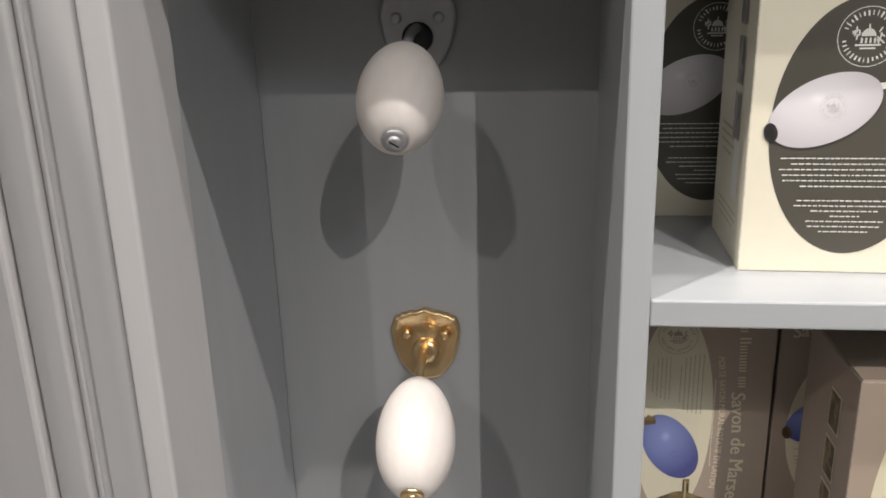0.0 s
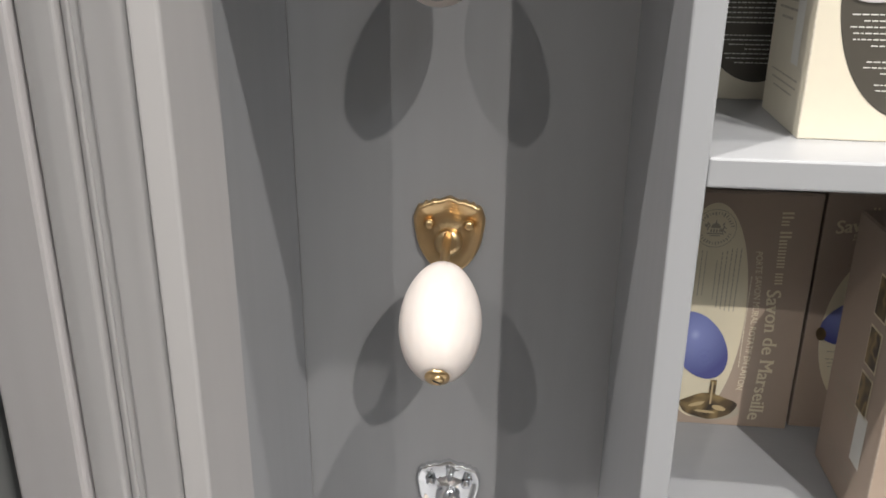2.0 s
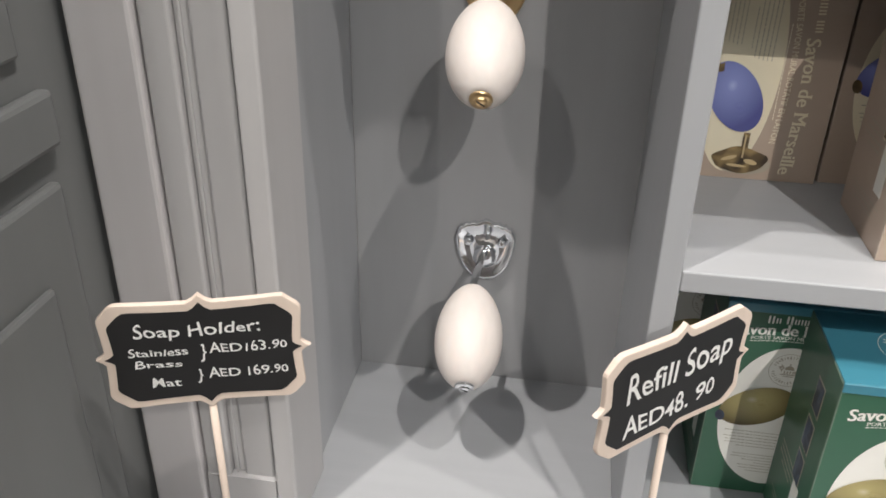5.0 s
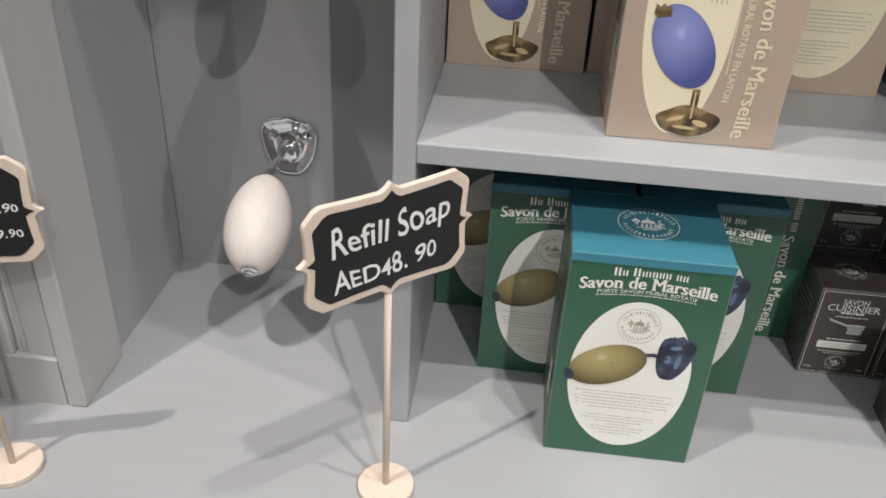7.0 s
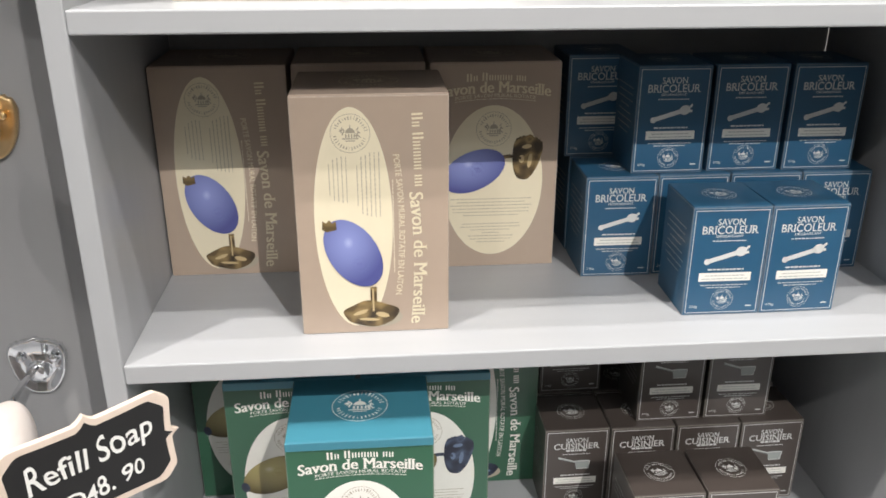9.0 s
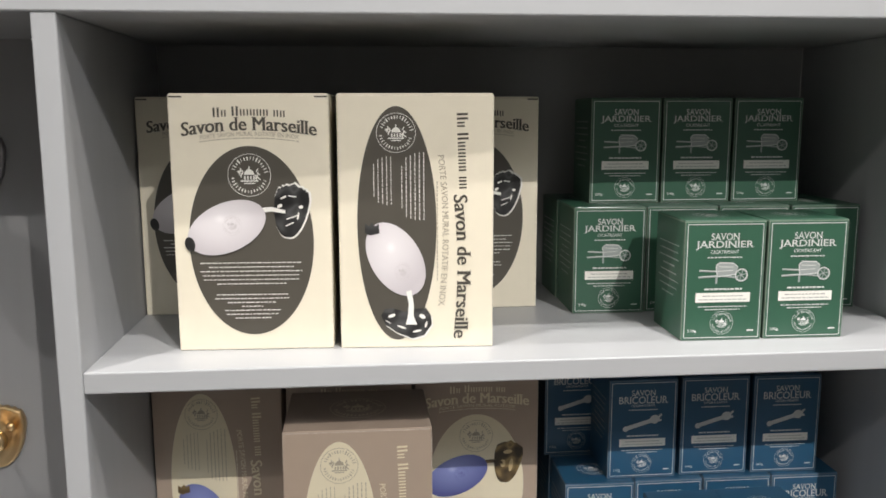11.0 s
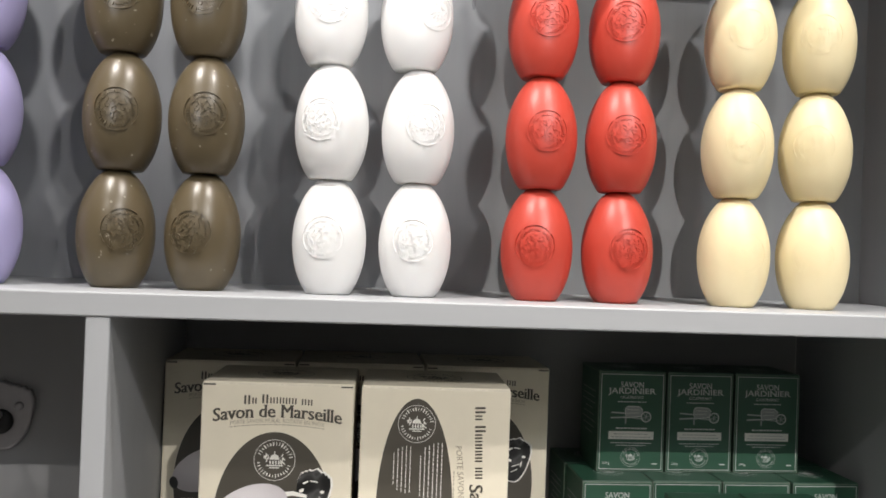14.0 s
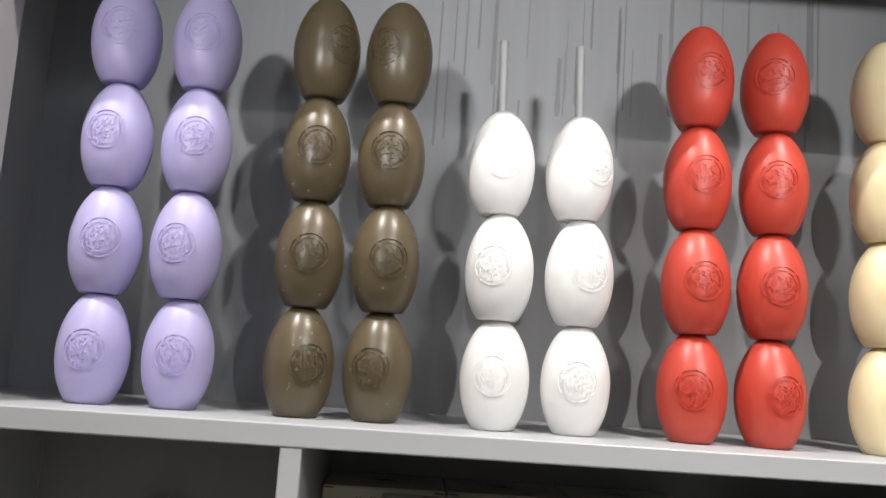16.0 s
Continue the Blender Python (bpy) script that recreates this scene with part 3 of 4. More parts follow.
def marks(pattern, cx, cz, w, h, turn=0.0, arch=0.0):
    """A maker's name as plain upright shapes: X a capital, l a tall letter, x a small one, i a thin one."""
    wide = {"X": 1.25, "x": 0.95, "l": 0.5, "i": 0.5, " ": 0.55}
    total = sum(wide[c] for c in pattern)
    polys, at = [], 0.0
    c, s = math.cos(radians(turn)), math.sin(radians(turn))
    for ch in pattern:
        k = wide[ch] * w / total
        u = (at + k / 2) / w - 0.5
        tall = h if ch in "Xl" else 0.68 * h
        if ch != " ":
            strokes = [(u * w, tall / 2 - h / 2, k * 0.42, tall)] if ch in "li" else [(u * w + q * k, tall / 2 - h / 2, k * 0.24, tall) for q in (-0.24, 0.24)]
            for px, pz, bw, bh in strokes:
                pz -= arch * 4 * u * u
                polys.append(bar(cx + px * c - pz * s, cz + px * s + pz * c, bw, bh, turn))
        at += k
    return polys


def side_art(polys, w):
    """Flat shapes (depth, height) laid on a carton's end."""
    bm = bmesh.new()
    for poly in polys:
        bm.faces.new([bm.verts.new((-w / 2 - 0.0004, y, z)) for y, z in poly])
    bm.normal_update()
    for f in bm.faces:
        if f.normal.x > 0:
            f.normal_flip()
    return bm


def big_carton(face, look_name, base, ink, pale, oval_mat, egg_mat, metal_mat, oval_ink, top_mat, label, m, group):
    """A tall holder carton. face A: upright oval and arched title; face B: narrow oval with the title running down."""
    rnd = random.Random(5)
    ob = thing("soap_holder_carton", m, label, "carton", group)
    carton_body(BW, BH, BD, base, ob)
    lid = part("lid", block(-BW / 2 + 0.0008, BW / 2 - 0.0008, 0.0005, BD - 0.001, BH - 0.0006, BH + 0.0012, 0.0006), top_mat, ob)
    part("lid_seal", flat_top(seal(0, BD * 0.52, 0.026), BH + 0.0016), pale if look_name == "green" else ink, lid)
    if look_name == "green":
        part("flap", block(-BW / 2 + 0.0004, BW / 2 - 0.0004, -0.0007, 0.0006, BH - 0.0075, BH + 0.0008, 0.0003, 1), top_mat, lid, "folded teal edge of the lid")
    X = lambda f: (f - 0.5) * BW  # noqa: E731
    Z = lambda f: (1 - f) * BH  # noqa: E731
    for z in (0.80, 0.62, 0.45):
        frame_part = part("end_picture", side_art([bar(BD * 0.36, BH * z, 0.0215, 0.0315)], BW), pale_oval if look_name == "taupe" else grey_ink, ob)
        part("print", side_art([[(y - 0.0, q) for y, q in bar(BD * 0.36, BH * z, 0.0185, 0.0285)]], BW + 0.0006), photo_ink if look_name == "cream" else metal_mat, frame_part)
    part("barcode", side_art([bar(BD * 0.30, BH * 0.29, 0.018, 0.042)], BW), white_ink, ob)
    part("end_print", side_art(paragraph(BD * 0.62, BH * 0.40, (0.05, 0.046, 0.05, 0.03), 0.006, 0.0016, rnd) + paragraph(BD * 0.5, BH * 0.15, (0.07, 0.066, 0.05), 0.005, 0.0012, rnd), BW), grey_ink, ob)
    fine = grey_ink if look_name == "cream" else ink
    if face == "A":
        if look_name == "cream":
            for side in (-1, 1):
                part("tuck_slot", flat([bar(side * (BW / 2 - 0.0065), BH - 0.0014, 0.0105, 0.0013)], -0.0003), dark_ink, ob)
        part("oval_panel", flat([oval(X(0.49), Z(0.565), 0.395 * BW, 0.372 * BH, 0, 72)], -0.0003), oval_mat, ob)
        part("title_mark", flat(marks("Xx Xxixxx xx", X(0.5), Z(0.060), 0.46 * BW, 0.0078, 0, 0.0015), -0.0003), ink, ob)
        part("title", join(*[lettering("Savon de Marseille", X(0.5) + d, Z(0.108), 0.84 * BW, 0.0112, -0.0003 - abs(d) / 2 - d / 4, 0.0048, serif=0.05) for d in (-0.0004, -0.0002, 0.0, 0.0002, 0.0004)]), ink, ob)
        part("subtitle", lettering("PORTE SAVON MURAL ROTATIF EN INOX" if look_name == "cream" else "PORTE SAVON MURAL ROTATIF", X(0.5), Z(0.147), 0.62 * BW, 0.0034, -0.0003, 0.0030, serif=0.05), fine, ob)
        part("seal", flat(seal(X(0.49), Z(0.305), 0.0178), -0.0006), oval_ink, ob)
        part("side_line", flat([[(px, pz - 0.0028 * ((px - X(0.5)) / (0.3 * BW)) ** 2) for px, pz in p] for p in paragraph(X(0.5), Z(0.163), (0.082,), 0.003, 0.0007, rnd)], -0.0003), fine, ob)
        part("soap_mark_picture", flat(seal(X(0.37), Z(0.500), 0.0085, 0.9), -0.00125), mark_ink[look_name], ob)
        tilt = 0.16
        for name, k, dx, y, ink_here in (("plate_rim_picture", 1.06, 0.0008, -0.0005, white_ink if look_name == "cream" else metal_mat), ("holder_picture", 1.0, 0.0, -0.0007, metal_mat)):
            part(name, flat([[(X(0.742) + dx + k * (x * 0.45 * math.cos(tilt) + z * 0.64 * math.sin(tilt)), Z(0.450) + k * (z * 0.64 * math.cos(tilt) - x * 0.45 * math.sin(tilt))) for x, z in shield()]], y), ink_here, ob)
        if look_name == "cream":
            part("plate_shine_picture", flat([bar(X(0.700), Z(0.392), 0.0050, 0.0016, 25), bar(X(0.755), Z(0.388), 0.0065, 0.0010, -10), oval(X(0.675), Z(0.425), 0.0024, 0.0014, 30, 12), oval(X(0.810), Z(0.430), 0.0020, 0.0014, 0, 12), bar(X(0.752), Z(0.470), 0.0100, 0.0009, 18), bar(X(0.735), Z(0.497), 0.0075, 0.0009, 24), oval(X(0.790), Z(0.465), 0.0008, 0.0034, -12, 12)], -0.0009), oval_ink, ob)
        else:
            part("plate_shine_picture", flat([oval(X(0.752), Z(0.392), 0.0050, 0.0022, 8, 20), oval(X(0.778), Z(0.462), 0.0022, 0.0075, -8, 20), oval(X(0.712), Z(0.452), 0.0028, 0.0042, 0, 20)], -0.0009), shine_ink[look_name], ob)
        part("stem_picture", flat([[(X(0.52), Z(0.455)), (X(0.56), Z(0.432)), (X(0.62), Z(0.428)), (X(0.71), Z(0.442)), (X(0.71), Z(0.455)), (X(0.62), Z(0.446)), (X(0.57), Z(0.450)), (X(0.54), Z(0.470))]], -0.0010), oval_ink if look_name == "cream" else metal_mat, ob)
        part("soap_picture", flat([oval(X(0.335), Z(0.508), 0.0345, 0.0205, 24, 56)], -0.0011), egg_mat, ob)
        part("cap_picture", flat([oval(X(0.100), Z(0.572), 0.0042, 0.0062, 14, 20)], -0.0013), metal_mat, ob)
        polys = paragraph(X(0.48), Z(0.648), (0.0845, 0.071, 0.085, 0.081, 0.080, 0.058), 0.0036, 0.0007, rnd)
        polys += paragraph(X(0.48), Z(0.775), (0.060, 0.063, 0.042, 0.018, 0.047, 0.044, 0.030), 0.0034, 0.0007, rnd)
        part("small_print", flat(polys, -0.0006), oval_ink, ob)
    else:
        part("oval_panel", flat([oval(X(0.375), Z(0.505), 0.255 * BW, 0.462 * BH, 0, 72)], -0.0003), oval_mat, ob)
        part("title_mark", flat(marks("Xx Xxixxx xx", X(0.805), Z(0.215), 0.300 * BH, 0.0092, -88), -0.0003), ink, ob)
        part("title", join(*[lettering("Savon de Marseille", X(0.81), Z(0.675) + d, 0.575 * BH, 0.0118, -0.0003 - abs(d) / 2 - d / 4, 0.0035, -90, serif=0.05) for d in (-0.0004, -0.0002, 0.0, 0.0002, 0.0004)]), ink, ob)
        part("subtitle", lettering("PORTE SAVON MURAL ROTATIF EN INOX" if look_name == "cream" else "PORTE SAVON MURAL ROTATIF EN LAITON", X(0.69), Z(0.53), 0.60 * BH, 0.0052, -0.0003, 0.004, -90, serif=0.05), fine, ob)
        part("side_line", flat(paragraph(Z(0.53), X(0.635), (0.085,), 0.003, 0.0008, rnd, True), -0.0003), fine, ob)
        part("seal", flat(seal(X(0.375), Z(0.145), 0.0165), -0.0006), oval_ink, ob)
        polys = paragraph(Z(0.355), X(0.55), (0.058, 0.058, 0.057, 0.053, 0.050, 0.035), 0.0037, 0.0007, rnd, True) + paragraph(Z(0.33), X(0.34), (0.040, 0.041, 0.039, 0.036, 0.028), 0.0036, 0.0006, rnd, True)
        part("small_print", flat(polys, -0.0006), oval_ink, ob)
        if look_name == "cream":
            rim = [(X(0.265), Z(0.868)), (X(0.290), Z(0.840)), (X(0.345), Z(0.838)), (X(0.420), Z(0.852)), (X(0.480), Z(0.842)), (X(0.560), Z(0.838)), (X(0.592), Z(0.868)), (X(0.598), Z(0.905)), (X(0.545), Z(0.950)), (X(0.470), Z(0.962)), (X(0.370), Z(0.938)), (X(0.295), Z(0.905))]
            part("holder_shade_picture", flat([[(x + 0.0010, z - 0.0016) for x, z in rim]], -0.0005), oval_ink, ob)
            part("holder_picture", flat([rim], -0.0007), metal_mat, ob)
            part("plate_shine_picture", flat([oval(X(0.335), Z(0.868), 0.0032, 0.0014, 20, 12), oval(X(0.535), Z(0.872), 0.0030, 0.0018, -30, 12), oval(X(0.400), Z(0.915), 0.0042, 0.0009, -20, 12), oval(X(0.500), Z(0.932), 0.0040, 0.0010, 12, 12), oval(X(0.560), Z(0.905), 0.0010, 0.0030, -15, 12), bar(X(0.310), Z(0.893), 0.0050, 0.0007, -35)], -0.0009), oval_ink, ob)
            part("stem_picture", flat([[(X(0.425), Z(0.905)), (X(0.440), Z(0.870)), (X(0.447), Z(0.820)), (X(0.430), Z(0.770)), (X(0.465), Z(0.765)), (X(0.480), Z(0.820)), (X(0.478), Z(0.870)), (X(0.500), Z(0.905))]], -0.0010), oval_ink, ob)
        else:
            foot = [(X(0.470) + (0.0245 + 0.0012 * math.sin(5 * t)) * math.cos(t), Z(0.912) + (0.0122 + 0.0010 * math.sin(4 * t + 1)) * math.sin(t)) for t in (2 * math.pi * i / 56 for i in range(56))]
            part("holder_shade_picture", flat([oval(X(0.50), Z(0.93), 0.024, 0.010, 0, 40)], -0.0005), oval_ink, ob)
            part("holder_picture", flat([foot], -0.0007), metal_mat, ob)
            part("plate_shine_picture", flat([oval(X(0.40), Z(0.905), 0.0075, 0.0018, 18, 20), oval(X(0.545), Z(0.918), 0.0062, 0.0024, -14, 20), oval(X(0.455), Z(0.938), 0.0090, 0.0014, -4, 20)], -0.0009), shine_ink[look_name], ob)
            stem_x = X(0.488)
            part("stem_picture", flat([[(stem_x - 0.0070, Z(0.905)), (stem_x - 0.0028, Z(0.880)), (stem_x - 0.0026, Z(0.79)), (stem_x + 0.0030, Z(0.79)), (stem_x + 0.0028, Z(0.880)), (stem_x + 0.0075, Z(0.905))]], -0.0010), metal_mat, ob)
            part("stem_shine_picture", flat([bar(stem_x - 0.0004, Z(0.85), 0.0016, 0.022)], -0.0012), shine_ink[look_name], ob)
        part("soap_mark_picture", flat(seal(X(0.41), Z(0.690), 0.0080, 0.85), -0.00115), mark_ink[look_name], ob)
        part("soap_picture", flat([oval(X(0.365), Z(0.640), 0.0345, 0.0215, -60, 56)], -0.0009), egg_mat, ob)
        part("cap_picture", flat([[(X(0.215) + px, Z(0.520) + pz) for px, pz in ((-0.0058, 0.0052), (-0.0028, 0.0028), (-0.0002, 0.0058), (0.0026, 0.0030), (0.0056, 0.0048), (0.0062, -0.0032), (-0.0020, -0.0052), (-0.0062, -0.0028))]], -0.0012), metal_mat, ob)
    return ob


def flat_top(polys, z):
    bm = bmesh.new()
    for poly in polys:
        bm.faces.new([bm.verts.new((x, y, z)) for x, y in poly])
    bm.normal_update()
    for f in bm.faces:
        if f.normal.z < 0:
            f.normal_flip()
    return bm


EDGE = {}


def card(name, rgb, rough=0.42):
    EDGE[name] = mat(name + "_rubbed_edge", tuple(0.76 * c + 0.24 * k for c, k in zip(rgb, (0.50, 0.47, 0.42))), 0.6, grain=0.35, scale=260, coarse=0.25)
    return mat(name, rgb, rough, grain=0.03, scale=90, bump=0.03, coarse=0.04, coat=0.2)


white_ink = card("white_ink", (0.78, 0.77, 0.72))
cream_card = card("cream_card", (0.73, 0.675, 0.545))
taupe_card = card("taupe_card", (0.40, 0.315, 0.25))
green_card = card("green_card", (0.028, 0.105, 0.060))
teal_card = card("teal_card", (0.050, 0.205, 0.275), 0.3)
dark_ink = card("dark_olive_ink", (0.075, 0.068, 0.055))
black_ink = print_mat("black_metal_ink", (0.008, 0.008, 0.008), (0.12, 0.12, 0.12), style="metal")
pale_oval = card("pale_cream_ink", (0.74, 0.67, 0.50))
grey_ink = card("grey_ink", (0.37, 0.33, 0.26))
brass_ink = print_mat("brass_ink", (0.035, 0.022, 0.010), (0.50, 0.35, 0.15), style="metal")
photo_ink = print_mat("grey_photo_ink", (0.16, 0.15, 0.14), (0.62, 0.60, 0.56), style="metal")
navy_ink = print_mat("navy_ink", (0.008, 0.012, 0.030), (0.09, 0.13, 0.22), style="metal")
mark_ink = {"cream": card("pale_mark_ink", (0.55, 0.52, 0.53)), "taupe": card("blue_mark_ink", (0.15, 0.17, 0.42)), "green": card("gold_mark_ink", (0.30, 0.25, 0.09))}
shine_ink = {"taupe": card("gold_shine_ink", (0.52, 0.40, 0.22)), "green": card("steel_blue_ink", (0.12, 0.17, 0.27))}
white_soap_ink = print_mat("white_soap_ink", (0.52, 0.485, 0.51), (0.72, 0.69, 0.71))
blue_soap_ink = print_mat("blue_soap_ink", (0.075, 0.085, 0.27), (0.23, 0.27, 0.56))
gold_soap_ink = print_mat("gold_soap_ink", (0.10, 0.072, 0.018), (0.40, 0.34, 0.14))

LOOKS = {
    "cream": (cream_card, dark_ink, white_ink, dark_ink, white_soap_ink, black_ink, white_ink, cream_card, "cream cardboard soap holder carton with a dark oval panel"),
    "taupe": (taupe_card, pale_oval, white_ink, pale_oval, blue_soap_ink, brass_ink, grey_ink, taupe_card, "taupe cardboard soap holder carton picturing a blue soap"),
    "green": (green_card, white_ink, white_ink, white_ink, gold_soap_ink, navy_ink, grey_ink, teal_card, "dark green cardboard soap holder carton picturing a golden soap"),
}
PLACES = (
    # look, face, left edge x, front y, shelf, turn
    ("cream", "A", 0.063, 0.055, SHELF_1, -2), ("cream", "B", 0.200, 0.048, SHELF_1, -3),
    ("cream", "A", 0.002, 0.192, SHELF_1, 0), ("cream", "A", 0.135, 0.194, SHELF_1, 0), ("cream", "A", 0.268, 0.190, SHELF_1, 0),
    ("taupe", "B", 0.147, 0.046, SHELF_2, 0), ("taupe", "B", 0.002, 0.188, SHELF_2, 0), ("taupe", "A", 0.272, 0.188, SHELF_2, 0), ("taupe", "A", 0.137, 0.194, SHELF_2, 0),
    ("green", "A", 0.129, -0.012, COUNTER, 0), ("green", "A", 0.059, 0.0935, COUNTER, 0), ("green", "A", 0.194, 0.0935, COUNTER, 0),
    ("green", "B", 0.266, 0.1995, COUNTER, 0), ("green", "A", 0.002, 0.1995, COUNTER, 0),
)
made = {}
for kind, face, x0, y0, z0, turn in PLACES:
    m = pose(x0 + BW / 2, y0, z0, 0, 0, turn)
    if (kind, face) in made:
        copy_thing(made[kind, face], m)
    else:
        base, ink, pale, ov, egg, metal, small, top, label = LOOKS[kind]
        made[kind, face] = big_carton(face, kind, base, ink, pale, ov, egg, metal, small, top, label, m, kind + " soap holder cartons")


# small soap cartons
def tool_shapes(kind):
    if kind == "wrench":
        t = 17
        return [bar(-0.004, -0.002, 0.030, 0.0042, t), oval(0.0125, 0.0032, 0.0055, 0.0046, t, 20), bar(0.0175, 0.0062, 0.0062, 0.0022, t + 25), bar(0.0172, 0.0020, 0.0055, 0.0024, t - 12), oval(-0.0185, -0.0066, 0.0030, 0.0030, 0, 16)]
    if kind == "barrow":
        out = [[(-0.0075, 0.0062), (-0.0045, 0.0092), (0.0085, 0.0088), (0.0125, 0.0050), (0.0110, -0.0015), (-0.0060, -0.0032)], bar(-0.0145, 0.0018, 0.016, 0.0015, -3), bar(-0.0145, -0.0032, 0.017, 0.0017, 3), bar(-0.0065, -0.0066, 0.0018, 0.006), bar(0.006, -0.0035, 0.014, 0.0016, -6)]
        return out + ring(0.0158, -0.0020, 0.0058, 0.0014, 24) + [bar(0.0158, -0.0020, 0.0090, 0.0008, k) for k in (15, 75, 135)]
    return [[(-0.001, 0.004), (0.016, 0.004), (0.0145, -0.0062), (0.0005, -0.0062)], bar(-0.0105, 0.0062, 0.021, 0.0024, -18), oval(0.0075, 0.004, 0.0086, 0.0015, 0, 20)]


def tool_lines(kind):
    """Pale engraving strokes over the tool."""
    if kind == "wrench":
        return [bar(-0.004, 0.0000, 0.030, 0.0008, 17), bar(-0.0035, -0.0038, 0.030, 0.0006, 17), bar(0.0175, 0.0068, 0.0062, 0.0009, 42), bar(0.0172, 0.0014, 0.0055, 0.0008, 5)] + ring(0.0125, 0.0032, 0.0048, 0.0008, 16)
    if kind == "barrow":
        return [bar(0.0020, 0.0090, 0.0130, 0.0008, -2), bar(-0.0060, 0.0077, 0.0042, 0.0007, 45), bar(0.0103, 0.0070, 0.0054, 0.0007, -43), bar(0.0025, -0.0023, 0.0170, 0.0008, 6), bar(-0.0068, 0.0015, 0.0088, 0.0007, 98), bar(0.0015, 0.0055, 0.0130, 0.0005, -2), bar(0.0010, 0.0020, 0.0135, 0.0005, 3), bar(-0.0145, 0.0022, 0.016, 0.0006, -3), bar(-0.0145, -0.0028, 0.017, 0.0006, 3)] + ring(0.0158, -0.0020, 0.0058, 0.0007, 24)
    return [bar(0.0075, 0.0044, 0.0170, 0.0008), bar(-0.0105, 0.0070, 0.021, 0.0008, -18), bar(0.0075, -0.0060, 0.0140, 0.0007), bar(0.0152, -0.0010, 0.0100, 0.0006, 82)]


def small_carton(kind, word, second, base, ink, label, m, group):
    ob = thing("soap_carton", m, label, "carton", group)
    carton_body(SW, SH, SD, base, ob)
    lid = part("lid", block(-SW / 2 + 0.0006, SW / 2 - 0.0006, 0.0005, SD - 0.001, SH - 0.0006, SH + 0.0008, 0.0005), base, ob)
    part("lid_seal", flat_top(seal(0, SD * 0.5, 0.0155), SH + 0.0011), ink, lid)
    e, t = 0.0028, 0.0006
    w, h = SW - 2 * e, SH - 2 * e
    part("border", flat([bar(0, e, w, t), bar(0, SH - e, w, t), bar(-w / 2, SH / 2, t, h), bar(w / 2, SH / 2, t, h)], -0.0003), ink, ob)
    part("title", join(lettering("SAVON", 0, SH * 0.872, 0.0255, 0.0060, -0.0003, 0, 0, 0.002, serif=0.06), lettering(word, 0, SH * 0.800, 0.0525, 0.0078, -0.0003, 0, 0, 0.004, serif=0.06)), ink, ob)
    rnd = random.Random(3)
    polys = paragraph(0, SH * 0.70, (0.031,), 0.003, 0.0010, rnd) + paragraph(0, SH * 0.435, (0.034,), 0.003, 0.0015, rnd) + paragraph(0, SH * 0.288, (0.044, 0.032), 0.0026, 0.0008, rnd)
    polys += [bar(0.0265, SH * 0.082, 0.006, 0.0012)]
    part("small_print", flat(polys, -0.0003), ink, ob)
    if second:
        part("second_title", lettering(second, 0, SH * 0.746, 0.0255, 0.0030, -0.0003, 0, 0, 0.004), ink, ob)
    else:
        part("second_title", flat(paragraph(0, SH * 0.746, (0.024,), 0.003, 0.0024, random.Random(2)), -0.0003), ink, ob)
    part("weight", lettering("270g", -0.0268, SH * 0.082, 0.0078, 0.0030, -0.0003, 0, 0, 0.004), ink, ob)
    part("tool_picture", flat([[(x, z + SH * 0.57) for x, z in p] for p in tool_shapes(kind)], -0.0003), ink if kind == "wrench" else engraved_ink, ob)
    part("tool_line", flat([[(x, z + SH * 0.57) for x, z in p] for p in tool_lines(kind)], -0.0005), ink, ob)
    part("label_strip", flat([bar(0, SH * 0.365, 0.0495, 0.0086)], -0.0003), white_ink, ob)
    part("label_print", flat(paragraph(0, SH * 0.378, (0.038, 0.044), 0.0032, 0.0008, rnd), -0.0006), small_dark, ob)
    part("seal", flat(seal(0, SH * 0.150, 0.0105), -0.0003), ink, ob)
    part("end_print", side_art(paragraph(SD * 0.5, SH * 0.78, (0.05, 0.046, 0.05, 0.03, 0.04, 0.05, 0.044, 0.03), 0.0066, 0.0012, rnd), SW), small_dark, ob)
    return ob


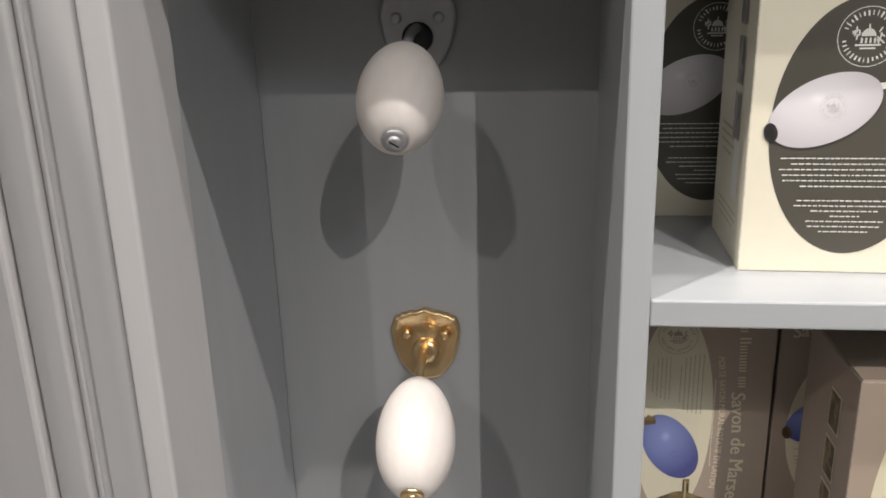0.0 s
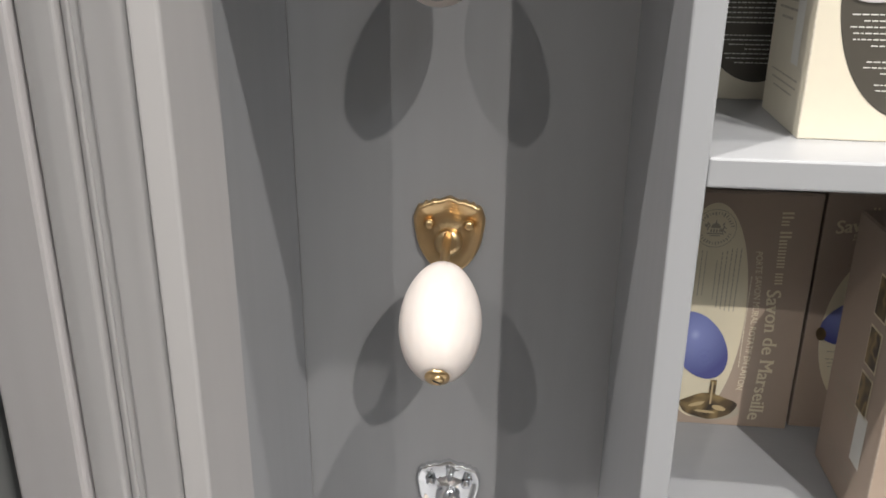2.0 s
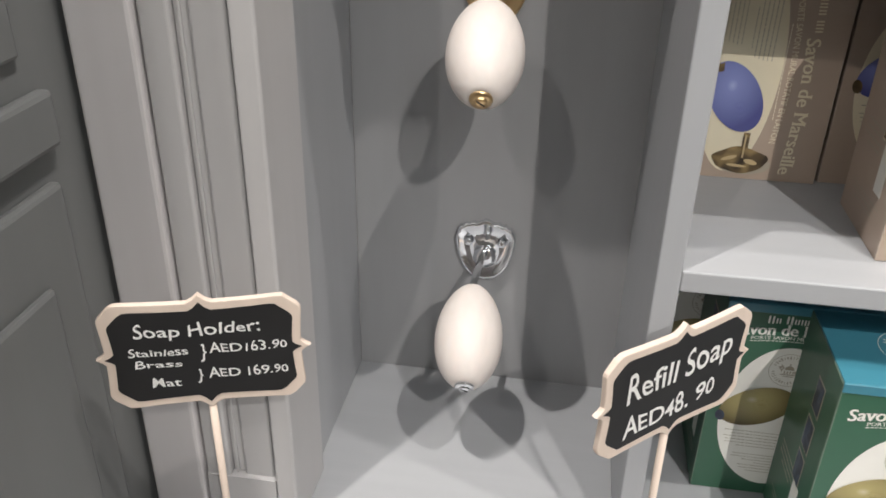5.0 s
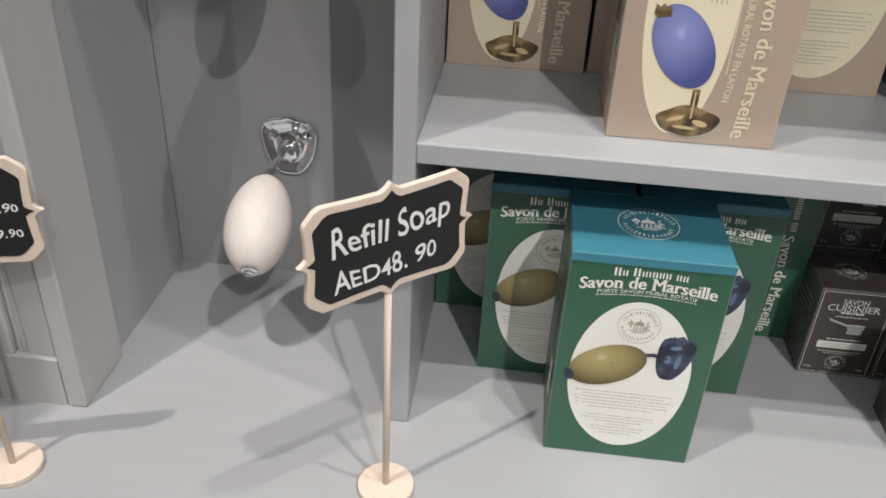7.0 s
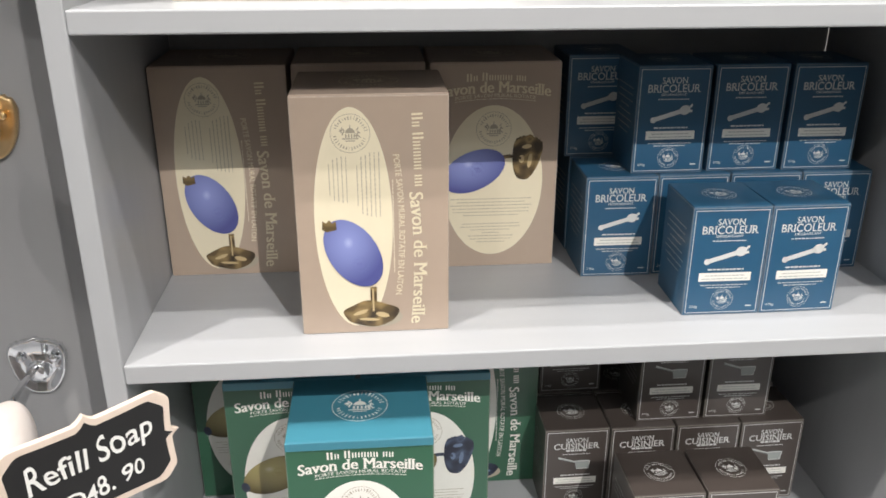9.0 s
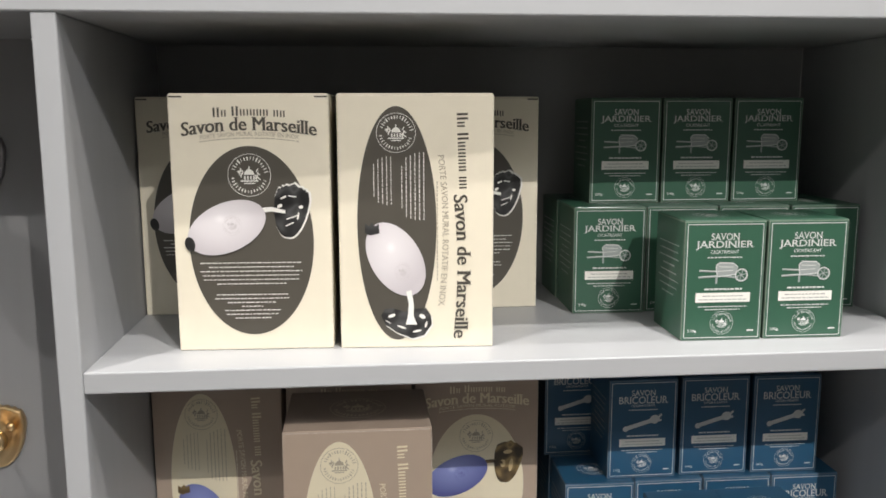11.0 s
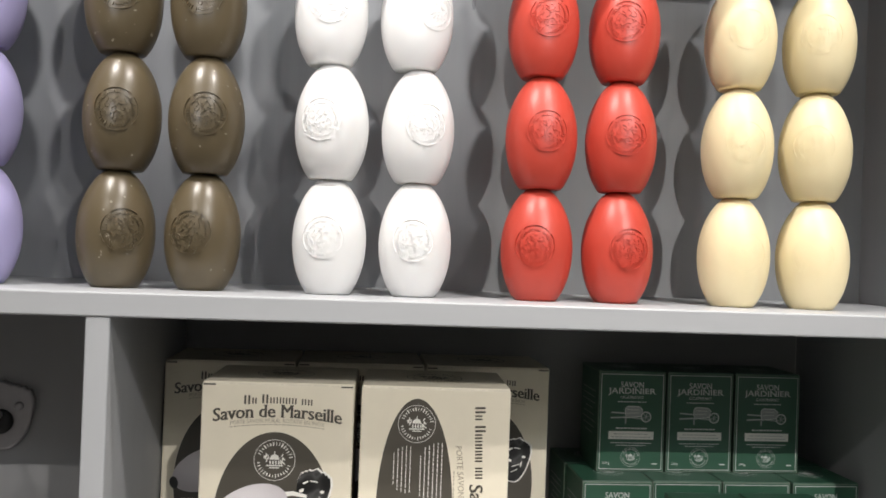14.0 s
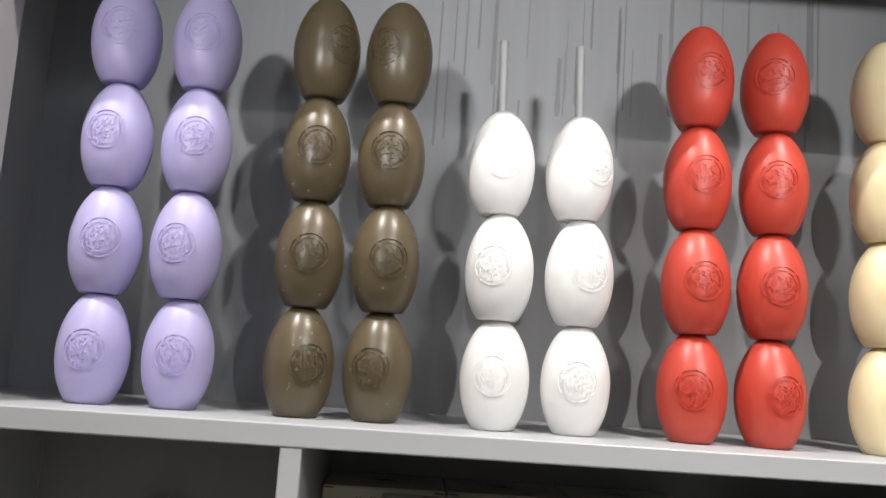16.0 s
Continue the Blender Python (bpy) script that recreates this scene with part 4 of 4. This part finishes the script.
small_dark = card("faded_ink", (0.35, 0.36, 0.36))
engraved_ink = card("engraved_grey_ink", (0.30, 0.33, 0.32))
silver_ink = card("silver_ink", (0.62, 0.63, 0.62))
blue_card = card("blue_card", (0.018, 0.085, 0.165))
forest_card = card("forest_card", (0.028, 0.092, 0.056))
umber_card = card("umber_card", (0.058, 0.047, 0.042))

SMALL = (
    ("wrench", "BRICOLEUR", blue_card, "deep blue soap carton picturing a spanner", "blue soap cartons", SHELF_2, (
        (0.499, 0.054, 0), (0.573, 0.054, 0), (0.425, 0.150, 0), (0.500, 0.152, 0), (0.575, 0.152, 0), (0.650, 0.152, 0),
        (0.425, 0.228, 0), (0.500, 0.228, 0), (0.575, 0.228, 0), (0.650, 0.228, 0),
        (0.472, 0.160, 1), (0.551, 0.162, 1), (0.629, 0.160, 1), (0.419, 0.2285, 1))),
    ("barrow", "JARDINIER", forest_card, "dark green soap carton picturing a wheelbarrow", "dark green soap cartons", SHELF_1, (
        (0.499, 0.043, 0), (0.575, 0.043, 0), (0.429, 0.154, 0), (0.504, 0.156, 0), (0.579, 0.156, 0), (0.654, 0.154, 0),
        (0.429, 0.230, 0), (0.504, 0.230, 0), (0.579, 0.230, 0), (0.654, 0.230, 0),
        (0.454, 0.192, 1), (0.530, 0.192, 1), (0.606, 0.192, 1))),
    ("pan", "CUISINIER", umber_card, "dark brown soap carton picturing a saucepan", "dark brown soap cartons", COUNTER, (
        (0.462, 0.026, 0), (0.538, 0.026, 0), (0.396, 0.144, 0), (0.471, 0.142, 0), (0.547, 0.142, 0), (0.622, 0.142, 0),
        (0.396, 0.222, 0), (0.471, 0.222, 0), (0.547, 0.222, 0), (0.622, 0.222, 0),
        (0.502, 0.154, 1), (0.580, 0.154, 1), (0.404, 0.224, 1))),
)
rnd = random.Random(8)
for kind, word, base, label, group, z0, spots in SMALL:
    first = None
    for x0, y0, level in spots:
        m = pose(x0 + SW / 2, y0, z0 + level * (SH + 0.0008), 0, 0, rnd.uniform(-1.0, 1.0))
        if first is None:
            first = small_carton(kind, word, {"barrow": "CICATRISANT", "wrench": "D\u00c9GRAISSANT"}.get(kind, ""), base, silver_ink, label, m, group)
        else:
            copy_thing(first, m)
